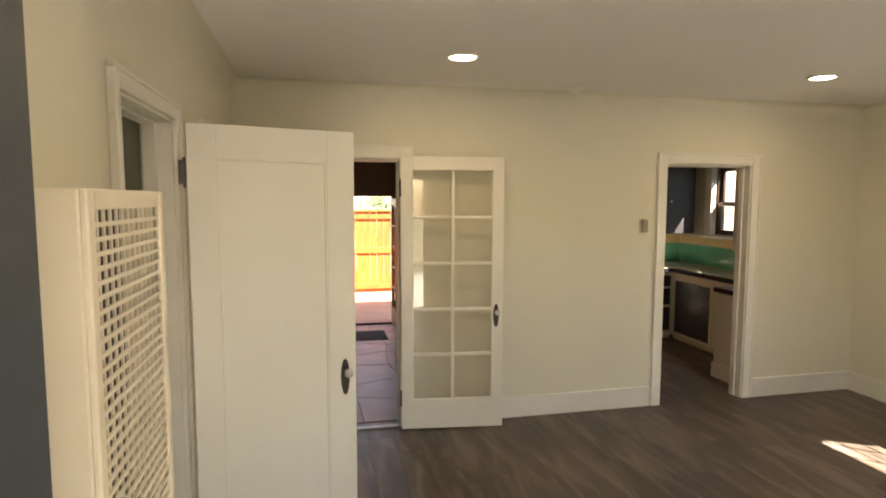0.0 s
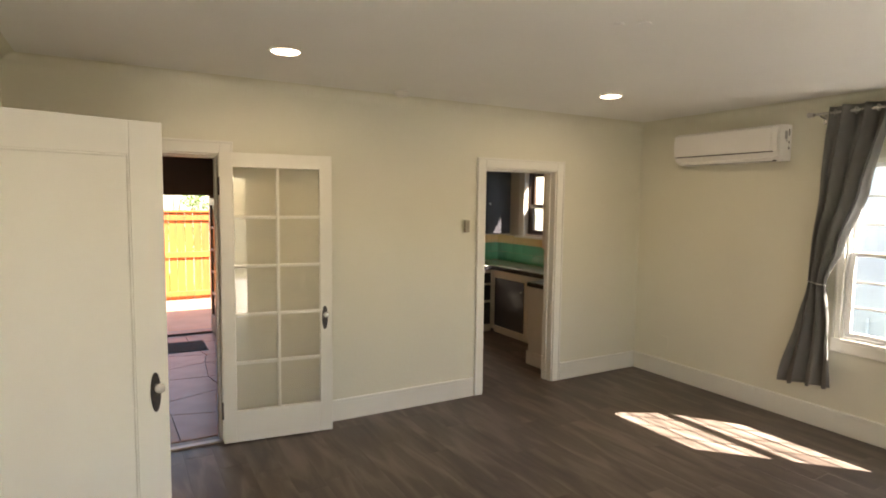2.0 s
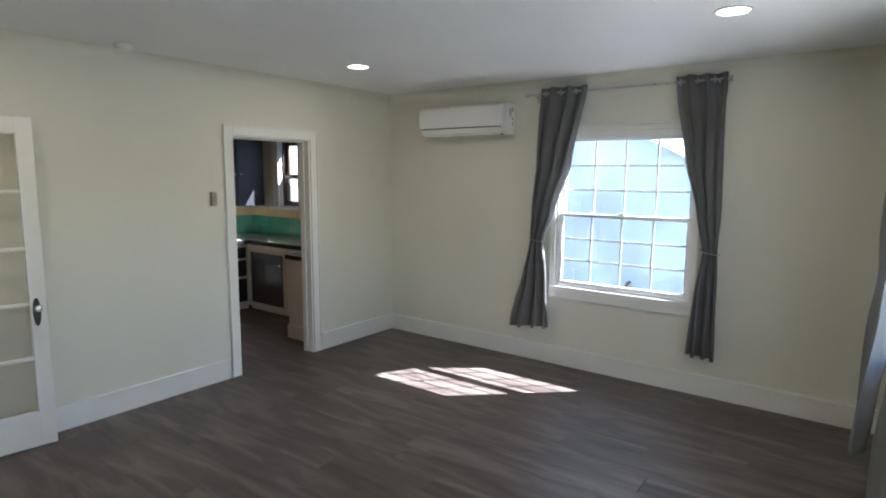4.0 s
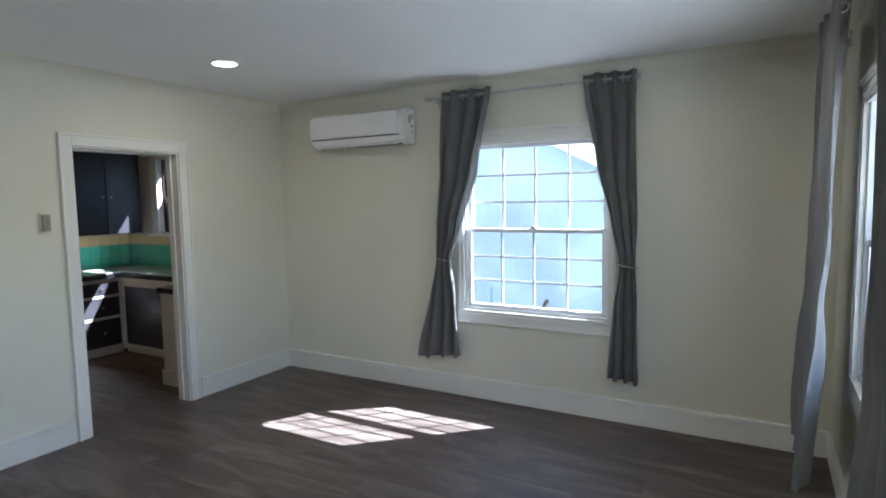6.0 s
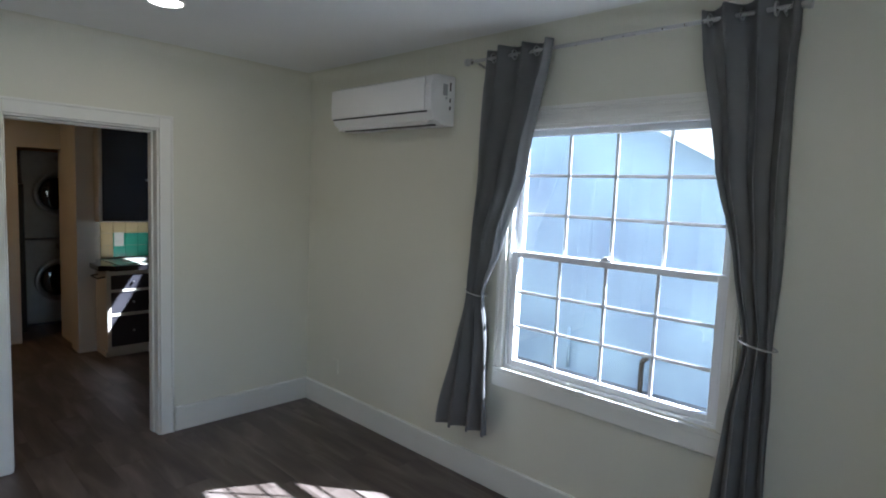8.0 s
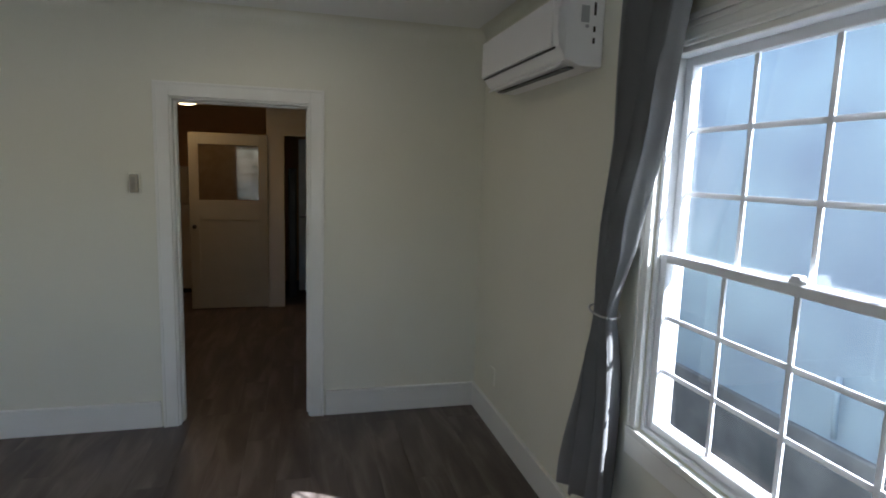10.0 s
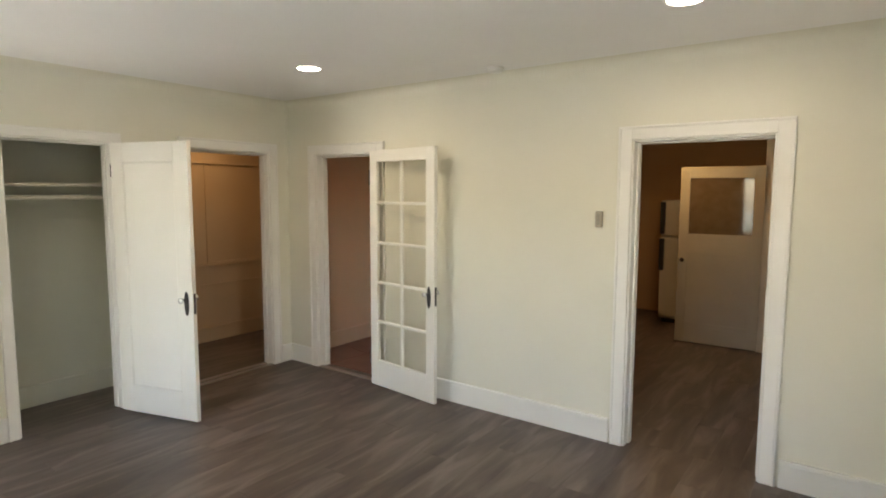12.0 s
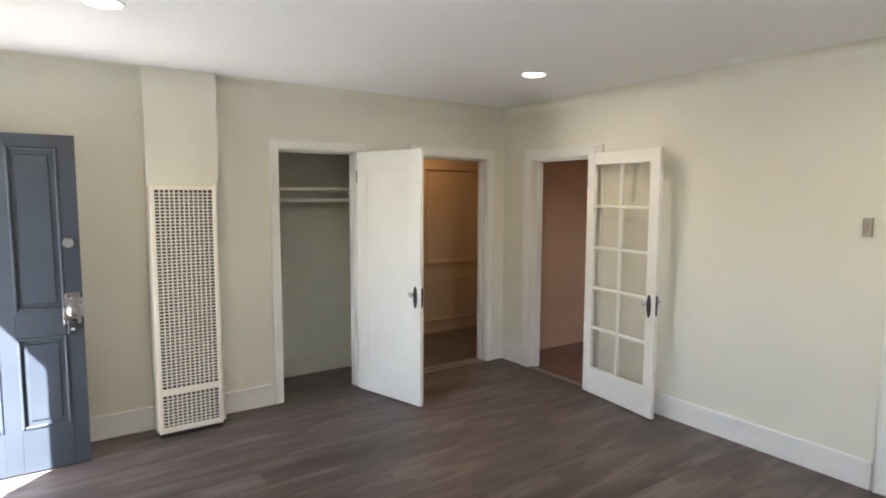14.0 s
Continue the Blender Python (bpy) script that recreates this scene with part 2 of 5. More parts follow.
# ---- mesh helpers ----


def finish(name, bm, mat, parent=None, label="", kind="", smooth=False, bevel=0.0, seg=1):
    if bevel:
        bmesh.ops.bevel(bm, geom=bm.edges[:], offset=bevel, segments=seg, affect="EDGES", profile=0.6)
    bmesh.ops.recalc_face_normals(bm, faces=bm.faces[:])
    me = bpy.data.meshes.new(name)
    bm.to_mesh(me)
    bm.free()
    for p in me.polygons:
        p.use_smooth = smooth
    if mat:
        me.materials.append(mat)
    ob = new(name, me)
    if parent:
        ob.parent = parent
    tagged(ob, label=label, kind=kind)
    return ob


def add_box(bm, a, b, m=None):
    lo, hi = [min(p, q) for p, q in zip(a, b)], [max(p, q) for p, q in zip(a, b)]
    mat = Matrix.Translation([(p + q) / 2 for p, q in zip(lo, hi)]) @ Matrix.Diagonal([max(q - p, 1e-4) for p, q in zip(lo, hi)] + [1])
    return bmesh.ops.create_cube(bm, size=1, matrix=(m @ mat) if m else mat)["verts"]


def add_cyl(bm, c, r, depth, axis="z", seg=20, r2=None, m=None):
    rot = {"z": Matrix(), "x": Matrix.Rotation(radians(90), 4, "Y"), "y": Matrix.Rotation(radians(-90), 4, "X")}[axis]
    mat = Matrix.Translation(c) @ rot
    bmesh.ops.create_cone(bm, cap_ends=True, segments=seg, radius1=r, radius2=r if r2 is None else r2, depth=depth, matrix=(m @ mat) if m else mat)


def add_ball(bm, c, r, s=(1, 1, 1), m=None, u=16, v=10):
    mat = Matrix.Translation(c) @ Matrix.Diagonal((*s, 1))
    bmesh.ops.create_uvsphere(bm, u_segments=u, v_segments=v, radius=r, matrix=(m @ mat) if m else mat)


def boxes(name, items, mat, parent=None, label="", kind="", bevel=0.0, seg=1, m=None):
    bm = bmesh.new()
    for a, b in items:
        add_box(bm, a, b, m)
    return finish(name, bm, mat, parent, label, kind, False, bevel, seg)


def boards(name, items, mat, parent, label="", bevel=0.0):
    """Each board a part of its own."""
    for it in items:
        boxes(name, [it], mat, parent, label, bevel=bevel)


def struct(name, items, mat, bevel=0.0):
    return boxes(name, items, mat, kind="structure", bevel=bevel)


def empty(name, loc, label, category, group="", rz=0.0):
    ob = new(name)
    ob.location = loc
    ob.rotation_euler[2] = radians(rz)
    ob.empty_display_size = 0.1
    return tagged(ob, label=label, category=category, group=group)


def add_ring(bm, c, R, r, axis="z", seg=20, rs=8, m=None):
    rows = []
    for i in range(seg):
        a = 2 * math.pi * i / seg
        row = []
        for j in range(rs):
            b = 2 * math.pi * j / rs
            p, q, s = (R + r * math.cos(b)) * math.cos(a), (R + r * math.cos(b)) * math.sin(a), r * math.sin(b)
            v = {"z": Vector((p, q, s)), "x": Vector((s, p, q)), "y": Vector((p, s, q))}[axis] + Vector(c)
            row.append(bm.verts.new(m @ v if m else v))
        rows.append(row)
    for i in range(seg):
        for j in range(rs):
            bm.faces.new((rows[i][j], rows[(i + 1) % seg][j], rows[(i + 1) % seg][(j + 1) % rs], rows[i][(j + 1) % rs]))


def add_tube(bm, pts, r, seg=8):
    """A round tube along points."""
    pts = [Vector(p) for p in pts]
    rings = []
    for i, p in enumerate(pts):
        d = (pts[min(i + 1, len(pts) - 1)] - pts[max(i - 1, 0)]).normalized()
        a = d.orthogonal().normalized() if not rings else None
        if a is None:
            a = (prev - prev.dot(d) * d).normalized()
        prev = a
        b = d.cross(a)
        rings.append([bm.verts.new(p + r * (math.cos(2 * math.pi * k / seg) * a + math.sin(2 * math.pi * k / seg) * b)) for k in range(seg)])
    for i in range(len(rings) - 1):
        for k in range(seg):
            bm.faces.new((rings[i][k], rings[i][(k + 1) % seg], rings[i + 1][(k + 1) % seg], rings[i + 1][k]))
    bm.faces.new(rings[0][::-1])
    bm.faces.new(rings[-1])


# ---- the large structure ----
X1, YS, ZC = 5.335, -4.50, 2.56      # east wall, south wall, ceiling of the living room
T = 0.12
KD = (3.388, 4.198, 2.035)           # kitchen doorway: x from, x to, head
FR = (0.410, 1.190, 2.04)           # doorway to the sunroom
CL = (-2.345, -1.650, 2.065)           # closet opening: y from, y to, head
OP = (-1.04, -0.225, 2.06)           # hall opening
EW = (-3.145, -1.985, 0.735, 2.07)     # east window
SW = (2.98, 4.40, 0.78, 2.05)       # south window
FD = (0.31, 1.095, 2.05)             # front doorway
KW = (0.85, 2.03, 1.30, 2.14)       # kitchen window in the east wall
KN = 4.70                           # far wall of the kitchen
PE = 3.65                           # back wall of the sunroom

struct("wall_north", [((-T, 0, 0), (FR[0], T, 2.7)), ((FR[1], 0, 0), (KD[0], T, 2.7)), ((KD[1], 0, 0), (X1 + 0.16, T, 2.7)),
                      ((FR[0], 0, FR[2]), (FR[1], T, 2.7)), ((KD[0], 0, KD[2]), (KD[1], T, 2.7))], M_WALL)
struct("wall_west", [((-T, YS, 0), (0, CL[0], 2.7)), ((-T, CL[1], 0), (0, OP[0], 2.7)), ((-T, OP[1], 0), (0, 0, 2.7)),
                     ((-T, CL[0], CL[2]), (0, CL[1], 2.7)), ((-T, OP[0], OP[2]), (0, OP[1], 2.7))], M_WALL)
struct("wall_east", [((X1, YS, 0), (X1 + 0.115, EW[0], 2.7)), ((X1, EW[1], 0), (X1 + 0.115, 0, 2.7)),
                     ((X1, EW[0], 0), (X1 + 0.115, EW[1], EW[2])), ((X1, EW[0], EW[3]), (X1 + 0.115, EW[1], 2.7))], M_WALL)
struct("wall_south", [((-T, YS - 0.2, 0), (FD[0], YS, 2.7)), ((FD[1], YS - 0.2, 0), (SW[0], YS, 2.7)), ((SW[1], YS - 0.2, 0), (X1 + 0.16, YS, 2.7)),
                      ((FD[0], YS - 0.2, FD[2]), (FD[1], YS, 2.7)), ((SW[0], YS - 0.2, 0), (SW[1], YS, SW[2])),
                      ((SW[0], YS - 0.2, SW[3]), (SW[1], YS, 2.7))], M_WALL)
struct("wall_chase", [((0.0, -3.29, 0), (0.10, -2.815, ZC))], M_WALL)
struct("ceiling", [((0.0, YS, ZC), (X1, 0.0, ZC + 0.1)), ((-1.5, YS - 0.2, 2.70), (X1 + 0.16, T, 2.78)), ((-1.5, T, 2.56), (1.85, 3.85, 2.62)), ((1.85, T, 2.50), (5.56, 4.82, 2.56))], M_CEIL)


def cove(r, name="trim_cove"):
    """Rounded plaster joint between the walls and the ceiling, all round the room."""
    bm = bmesh.new()
    rings = []
    for k in range(9):
        a = math.pi / 2 * k / 8
        o, z = r * (1 - math.sin(a)), ZC - r * (1 - math.cos(a))
        rings.append([bm.verts.new((x, y, z)) for x, y in ((o, YS + o), (X1 - o, YS + o), (X1 - o, -o), (o, -o))])
    for p, q in zip(rings, rings[1:]):
        for k in range(4):
            bm.faces.new((p[k], p[(k + 1) % 4], q[(k + 1) % 4], q[k]))
    return finish(name, bm, M_WALL, kind="structure", smooth=False)


cove(0.085)
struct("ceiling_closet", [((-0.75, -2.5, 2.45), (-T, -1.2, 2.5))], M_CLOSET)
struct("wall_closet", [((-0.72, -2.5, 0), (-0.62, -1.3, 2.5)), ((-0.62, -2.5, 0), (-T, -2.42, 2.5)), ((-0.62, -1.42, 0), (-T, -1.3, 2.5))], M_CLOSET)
struct("wall_hall", [((-1.42, -1.3, 0), (-1.30, 0.95, 2.55)), ((-0.62, -1.3, 0), (-T, -1.22, 2.55)), ((-1.3, -1.3, 0), (-0.62, -1.22, 2.55)),
                     ((-1.3, 0.85, 0), (-T, 0.95, 2.55)), ((-T - 0.005, T, 0), (-T, 0.95, 2.55))], M_HALL)
struct("ceiling_hall", [((-1.42, -1.3, 2.46), (-T, 0.95, 2.52))], M_HALL)
struct("wall_sunroom_west", [((-T, T, 0), (0, PE, 2.5))], M_PORCH)
struct("wall_sunroom_east", [((1.72, T, 0), (1.80, PE, 2.5)), ((0.0, T, 0), (FR[0], T + 0.01, 2.5)), ((FR[1], T, 0), (1.72, T + 0.01, 2.5))], M_PORCH)
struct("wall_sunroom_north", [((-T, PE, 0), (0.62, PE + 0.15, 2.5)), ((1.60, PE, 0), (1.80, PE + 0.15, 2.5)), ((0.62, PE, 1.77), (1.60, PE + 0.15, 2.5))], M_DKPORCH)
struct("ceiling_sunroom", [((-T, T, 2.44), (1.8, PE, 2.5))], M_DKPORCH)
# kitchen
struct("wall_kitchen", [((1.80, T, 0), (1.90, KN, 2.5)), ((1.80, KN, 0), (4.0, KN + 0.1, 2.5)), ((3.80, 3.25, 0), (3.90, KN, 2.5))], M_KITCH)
struct("wall_laundry", [((3.78, 3.12, 0), (3.97, 3.24, 2.5)), ((3.97, 3.12, 1.99), (4.34, 3.24, 2.5)), ((4.34, 2.66, 0), (4.46, 3.24, 2.5))], M_KWHITE)
struct("wall_pier", [((4.30, 2.40, 0), (4.455, 2.66, 2.5))], M_KWHITE)
struct("wall_kitchen_north", [((4.46, 2.66, 0), (5.56, 2.76, 2.5))], M_KWHITE)
struct("wall_kitchen_east", [((5.40, T, 0), (5.56, KW[0], 2.5)), ((5.40, KW[1], 0), (5.56, 2.66, 2.5)), ((5.40, KW[0], 0), (5.56, KW[1], KW[2])),
                             ((5.40, KW[0], KW[3]), (5.56, KW[1], 2.5))], M_KWHITE)
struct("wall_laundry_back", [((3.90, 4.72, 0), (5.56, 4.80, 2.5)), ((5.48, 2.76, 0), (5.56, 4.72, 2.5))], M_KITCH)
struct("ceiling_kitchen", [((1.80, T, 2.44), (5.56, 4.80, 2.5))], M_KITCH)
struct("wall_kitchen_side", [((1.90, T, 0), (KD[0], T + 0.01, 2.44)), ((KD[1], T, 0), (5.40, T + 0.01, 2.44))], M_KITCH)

# floors
FLOOR = struct("floor", [((-0.75, YS - 0.2, -0.10), (X1 + 0.16, T, -0.008)), ((-1.42, -1.3, -0.1), (-0.75, 0.95, -0.008)), ((-0.75, T, -0.1), (-T, 0.95, -0.008))], M_SUB)
FLOORK = struct("floor_kitchen", [((1.80, T, -0.10), (5.56, 4.80, -0.008))], M_SUB)
FLOORP = struct("floor_sunroom", [((-T, T, -0.10), (1.80, PE + 0.15, -0.012))], M_SGROUT)


def casing_x(name, x0, x1, head, y, out, w=0.085, d=0.018, foot=0.0):
    """Casing round an opening in a wall along x, on the face y; out: -1 or 1."""
    a, b = y, y + out * d
    return struct(name, [((x0 - w, a, foot), (x0, b, head + w)), ((x1, a, foot), (x1 + w, b, head + w)), ((x0, a, head), (x1, b, head + w)),
                         ((x0 - w - 0.012, a, foot), (x0 - w + 0.004, y + out * (d + 0.008), head + w - 0.004)),
                         ((x1 + w - 0.004, a, foot), (x1 + w + 0.012, y + out * (d + 0.008), head + w - 0.004)),
                         ((x0 - w - 0.012, a, head + w - 0.004), (x1 + w + 0.012, y + out * (d + 0.008), head + w + 0.012))], M_TRIM, bevel=0.003)


def casing_y(name, y0, y1, head, x, out, w=0.085, d=0.018):
    a, b = x, x + out * d
    return struct(name, [((a, y0 - w, 0), (b, y0, head + w)), ((a, y1, 0), (b, y1 + w, head + w)), ((a, y0, head), (b, y1, head + w)),
                         ((a, y0 - w - 0.012, 0), (x + out * (d + 0.008), y0 - w + 0.004, head + w - 0.004)),
                         ((a, y1 + w - 0.004, 0), (x + out * (d + 0.008), y1 + w + 0.012, head + w - 0.004)),
                         ((a, y0 - w - 0.012, head + w - 0.004), (x + out * (d + 0.008), y1 + w + 0.012, head + w + 0.012))], M_TRIM, bevel=0.003)


casing_x("casing_kitchen_doorway", *KD, 0, -1, w=0.073)
casing_x("casing_sunroom_doorway", *FR, 0, -1, w=0.076)
casing_y("casing_closet", *CL, 0, 1, w=0.055)
casing_y("casing_hall", *OP, 0, 1, w=0.076)
casing_x("casing_front_doorway", *FD, YS, 1)


def jamb_x(name, x0, x1, head, y0, y1, mat=None):
    return struct(name, [((x0, y0, 0), (x0 + 0.012, y1, head)), ((x1 - 0.012, y0, 0), (x1, y1, head)), ((x0 + 0.012, y0, head - 0.012), (x1 - 0.012, y1, head)),
                         ((x0 + 0.012, (y0 + y1) / 2, 0), (x0 + 0.024, y1 - 0.01, head - 0.012)), ((x1 - 0.024, (y0 + y1) / 2, 0), (x1 - 0.012, y1 - 0.01, head - 0.012)),
                         ((x0 + 0.024, (y0 + y1) / 2, head - 0.024), (x1 - 0.024, y1 - 0.01, head - 0.012))], mat or M_TRIM, bevel=0.0015)


def jamb_y(name, y0, y1, head, x0, x1):
    return struct(name, [((x0, y0, 0), (x1, y0 + 0.012, head)), ((x0, y1 - 0.012, 0), (x1, y1, head)), ((x0, y0 + 0.012, head - 0.012), (x1, y1 - 0.012, head)),
                         ((x0 + 0.01, y0 + 0.012, 0), ((x0 + x1) / 2, y0 + 0.024, head - 0.012)), ((x0 + 0.01, y1 - 0.024, 0), ((x0 + x1) / 2, y1 - 0.012, head - 0.012)),
                         ((x0 + 0.01, y0 + 0.024, head - 0.024), ((x0 + x1) / 2, y1 - 0.024, head - 0.012))], M_TRIM, bevel=0.0015)


jamb_x("jamb_kitchen", *KD, -0.002, T + 0.012)
jamb_x("jamb_sunroom", *FR, -0.002, T + 0.012)
jamb_y("jamb_closet", *CL, -T - 0.002, 0.002)
jamb_y("jamb_hall", *OP, -T - 0.002, 0.002)
jamb_x("jamb_front", *FD, YS - 0.2, YS + 0.002)


def baseboard(name, runs, mat=None):
    """Runs (x0, y0, x1, y1, nx, ny): the board stands from the wall line towards n."""
    items = []
    for x0, y0, x1, y1, nx, ny in runs:
        items.append(((x0, y0, 0), (x1 + nx * 0.015, y1 + ny * 0.015, 0.145)))
        items.append(((x0, y0, 0.146), (x1 + nx * 0.023, y1 + ny * 0.023, 0.172)))
    return struct(name, items, mat or M_TRIM, bevel=0.003)


baseboard("baseboard", [(0.02, 0, FR[0] - 0.1, 0, 0, -1), (FR[1] + 0.1, 0, KD[0] - 0.1, 0, 0, -1), (KD[1] + 0.1, 0, X1, 0, 0, -1),
                        (X1, YS, X1, 0.0, -1, 0), (0, -2.815, 0, CL[0] - 0.07, 1, 0), (0, YS, 0, -3.29, 1, 0), (0, OP[1] + 0.1, 0, 0, 1, 0),
                        (FD[1] + 0.1, YS, X1, YS, 0, 1)])
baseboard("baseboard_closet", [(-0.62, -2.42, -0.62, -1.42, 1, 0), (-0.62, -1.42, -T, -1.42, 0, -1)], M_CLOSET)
baseboard("baseboard_hall", [(-1.30, -1.22, -1.30, 0.85, 1, 0)], M_HALL)
baseboard("baseboard_sunroom", [(0, T + 0.01, 0, PE, 1, 0), (1.72, T + 0.01, 1.72, PE, -1, 0)], M_PORCH)
struct("trim_hall", [((-1.30, -1.22, 2.0), (-1.275, 0.85, 2.035)), ((-1.30, -1.22, 0.855), (-1.28, 0.85, 0.885)), ((-1.30, -1.22, 0.645), (-1.293, 0.85, 0.655)), ((-1.30, -0.10, 0.885), (-1.285, -0.06, 2.0)), ((-1.30, -1.22, 0.885), (-1.29, 0.85, 0.905))], M_HALL, bevel=0.002)
struct("threshold", [((-T, OP[0] + 0.012, -0.008), (-0.075, OP[1] - 0.012, 0.010)), ((-0.03, OP[0] + 0.012, -0.008), (0.012, OP[1] - 0.012, 0.012)),
                     ((FR[0] + 0.012, -0.012, -0.008), (FR[1] - 0.012, 0.035, 0.012)), ((FD[0], YS - 0.2, -0.008), (FD[1], YS - 0.02, 0.015))],
       material("threshold_metal", (0.36, 0.32, 0.28), 0.35, 0.6, bump=0.1), bevel=0.003)

# outdoors
struct("ground", [((-60, -60, -0.6), (60, 60, -0.262))], M_GROUND)
struct("pavement", [((-1.5, PE + 0.15, -0.35), (6.2, 8.1, -0.25))], M_CONC)
struct("pavement_front", [((-6.0, -9.5, -0.35), (9.0, YS - 0.2, -0.06))], M_WALK)
# Unseen slabs, added to shade the south window and trim sun through the doorway
struct("porch_roof", [((2.60, YS - 1.75, 2.50), (6.0, YS - 0.2, 2.62)), ((-1.0, YS - 0.66, 2.42), (2.60, YS - 0.2, 2.54))], M_TRIM)

# ---- the living room's things ----


def knob_set(door, x, z, plate_mat=M_BRONZE, both=True, y0=-0.018, y1=0.018):
    """Old oval plate with a glass knob on each face."""
    for k, (y, s) in enumerate(((y0, -1), (y1, 1))):
        bm = bmesh.new()
        rim = []
        for i in range(28):
            a = 2 * math.pi * i / 28
            rim.append((x + 0.0215 * math.copysign(abs(math.cos(a)) ** 0.9, math.cos(a)), z + 0.088 * math.copysign(abs(math.sin(a)) ** 1.15, math.sin(a))))
        for grow, ya, yb in ((1.0, y, y + s * 0.003), (0.8, y + s * 0.003, y + s * 0.0065)):
            ra, rb = [[bm.verts.new((x + (p - x) * grow, yy, z + (q - z) * grow)) for p, q in rim] for yy in (ya, yb)]
            bm.faces.new(ra)
            bm.faces.new(rb[::-1])
            for i in range(28):
                bm.faces.new((ra[i], ra[(i + 1) % 28], rb[(i + 1) % 28], rb[i]))
        plate = finish("knob_plate", bm, plate_mat, door, "dark bronze escutcheon plate")
        bm = bmesh.new()
        add_cyl(bm, (x, y + s * 0.021, z + 0.03), 0.010, 0.040, "y", 12)
        finish("knob_stem", bm, M_BRONZE, plate)
        bm = bmesh.new()
        add_ball(bm, (x, y + s * 0.056, z + 0.03), 0.022, (1, 0.72, 1), u=12, v=8)
        finish("knob", bm, M_GLASSKNOB, plate, "faceted clear glass knob")


def hinge(door, z, y=0.0):
    bm = bmesh.new()
    add_cyl(bm, (-0.004, y, z), 0.0065, 0.10, "z", 10)
    add_ball(bm, (-0.004, y, z + 0.055), 0.008, u=8, v=6)
    add_ball(bm, (-0.004, y, z - 0.055), 0.008, u=8, v=6)
    add_box(bm, (-0.0045, y + 0.004, z - 0.048), (-0.001, y + 0.032, z + 0.048))
    finish("hinge", bm, M_BRONZE, door, "dark bronze hinge")


def latch_plate(door, w, z):
    boxes("latch_plate", [((w, -0.011, z - 0.075), (w + 0.002, 0.011, z + 0.075))], M_BRONZE, door, "dark mortise latch plate", bevel=0.0006)


def french_door(loc, rz, W, mats, label, rows=5, cols=2, z0=0.012, z1=2.05, stile=0.088, top=0.10, bottom=0.235, glassm=M_GLASSOLD, knobs=True):
    d = empty("french_door", loc, label, "door", rz=rz)
    boxes("stile", [((0, -0.018, z0), (stile, 0.018, z1))], mats, d, bevel=0.002)
    boxes("stile", [((W - stile, -0.018, z0), (W, 0.018, z1))], mats, d, bevel=0.002)
    boxes("rail", [((stile, -0.018, z0), (W - stile, 0.018, bottom))], mats, d, bevel=0.002)
    boxes("rail", [((stile, -0.018, z1 - top), (W - stile, 0.018, z1))], mats, d, bevel=0.002)
    gx0, gx1, gz0, gz1 = stile, W - stile, bottom, z1 - top
    cw, rh = (gx1 - gx0) / cols, (gz1 - gz0) / rows
    for c in range(1, cols):
        x = gx0 + c * cw
        boxes("muntin", [((x - 0.011, -0.014, gz0), (x + 0.011, 0.014, gz1)), ((x - 0.006, -0.0175, gz0), (x + 0.006, 0.0175, gz1))], mats, d, bevel=0.0015)
    for r in range(1, rows):
        z = gz0 + r * rh
        for c in range(cols):
            a = gx0 + c * cw + (0.011 if c else 0)
            b = gx0 + (c + 1) * cw - (0.011 if c < cols - 1 else 0)
            boxes("muntin", [((a, -0.014, z - 0.011), (b, 0.014, z + 0.011)), ((a, -0.0172, z - 0.006), (b, 0.0172, z + 0.006))], mats, d, bevel=0.0015)
    for r in range(rows):
        for c in range(cols):
            boxes("pane", [((gx0 + c * cw + 0.004, -0.0012, gz0 + r * rh + 0.004), (gx0 + (c + 1) * cw - 0.004, 0.0012, gz0 + (r + 1) * rh - 0.004))], glassm, d)
    if knobs:
        knob_set(d, W - 0.055, 0.87)
        latch_plate(d, W, 0.88)
        for z in (0.25, 1.82):
            hinge(d, z, -0.016)
    return d


french_door((1.178, -0.066, 0), -7.0, 0.765, M_DOOR, "cream painted french door with ten old glass panes, standing open against the wall")


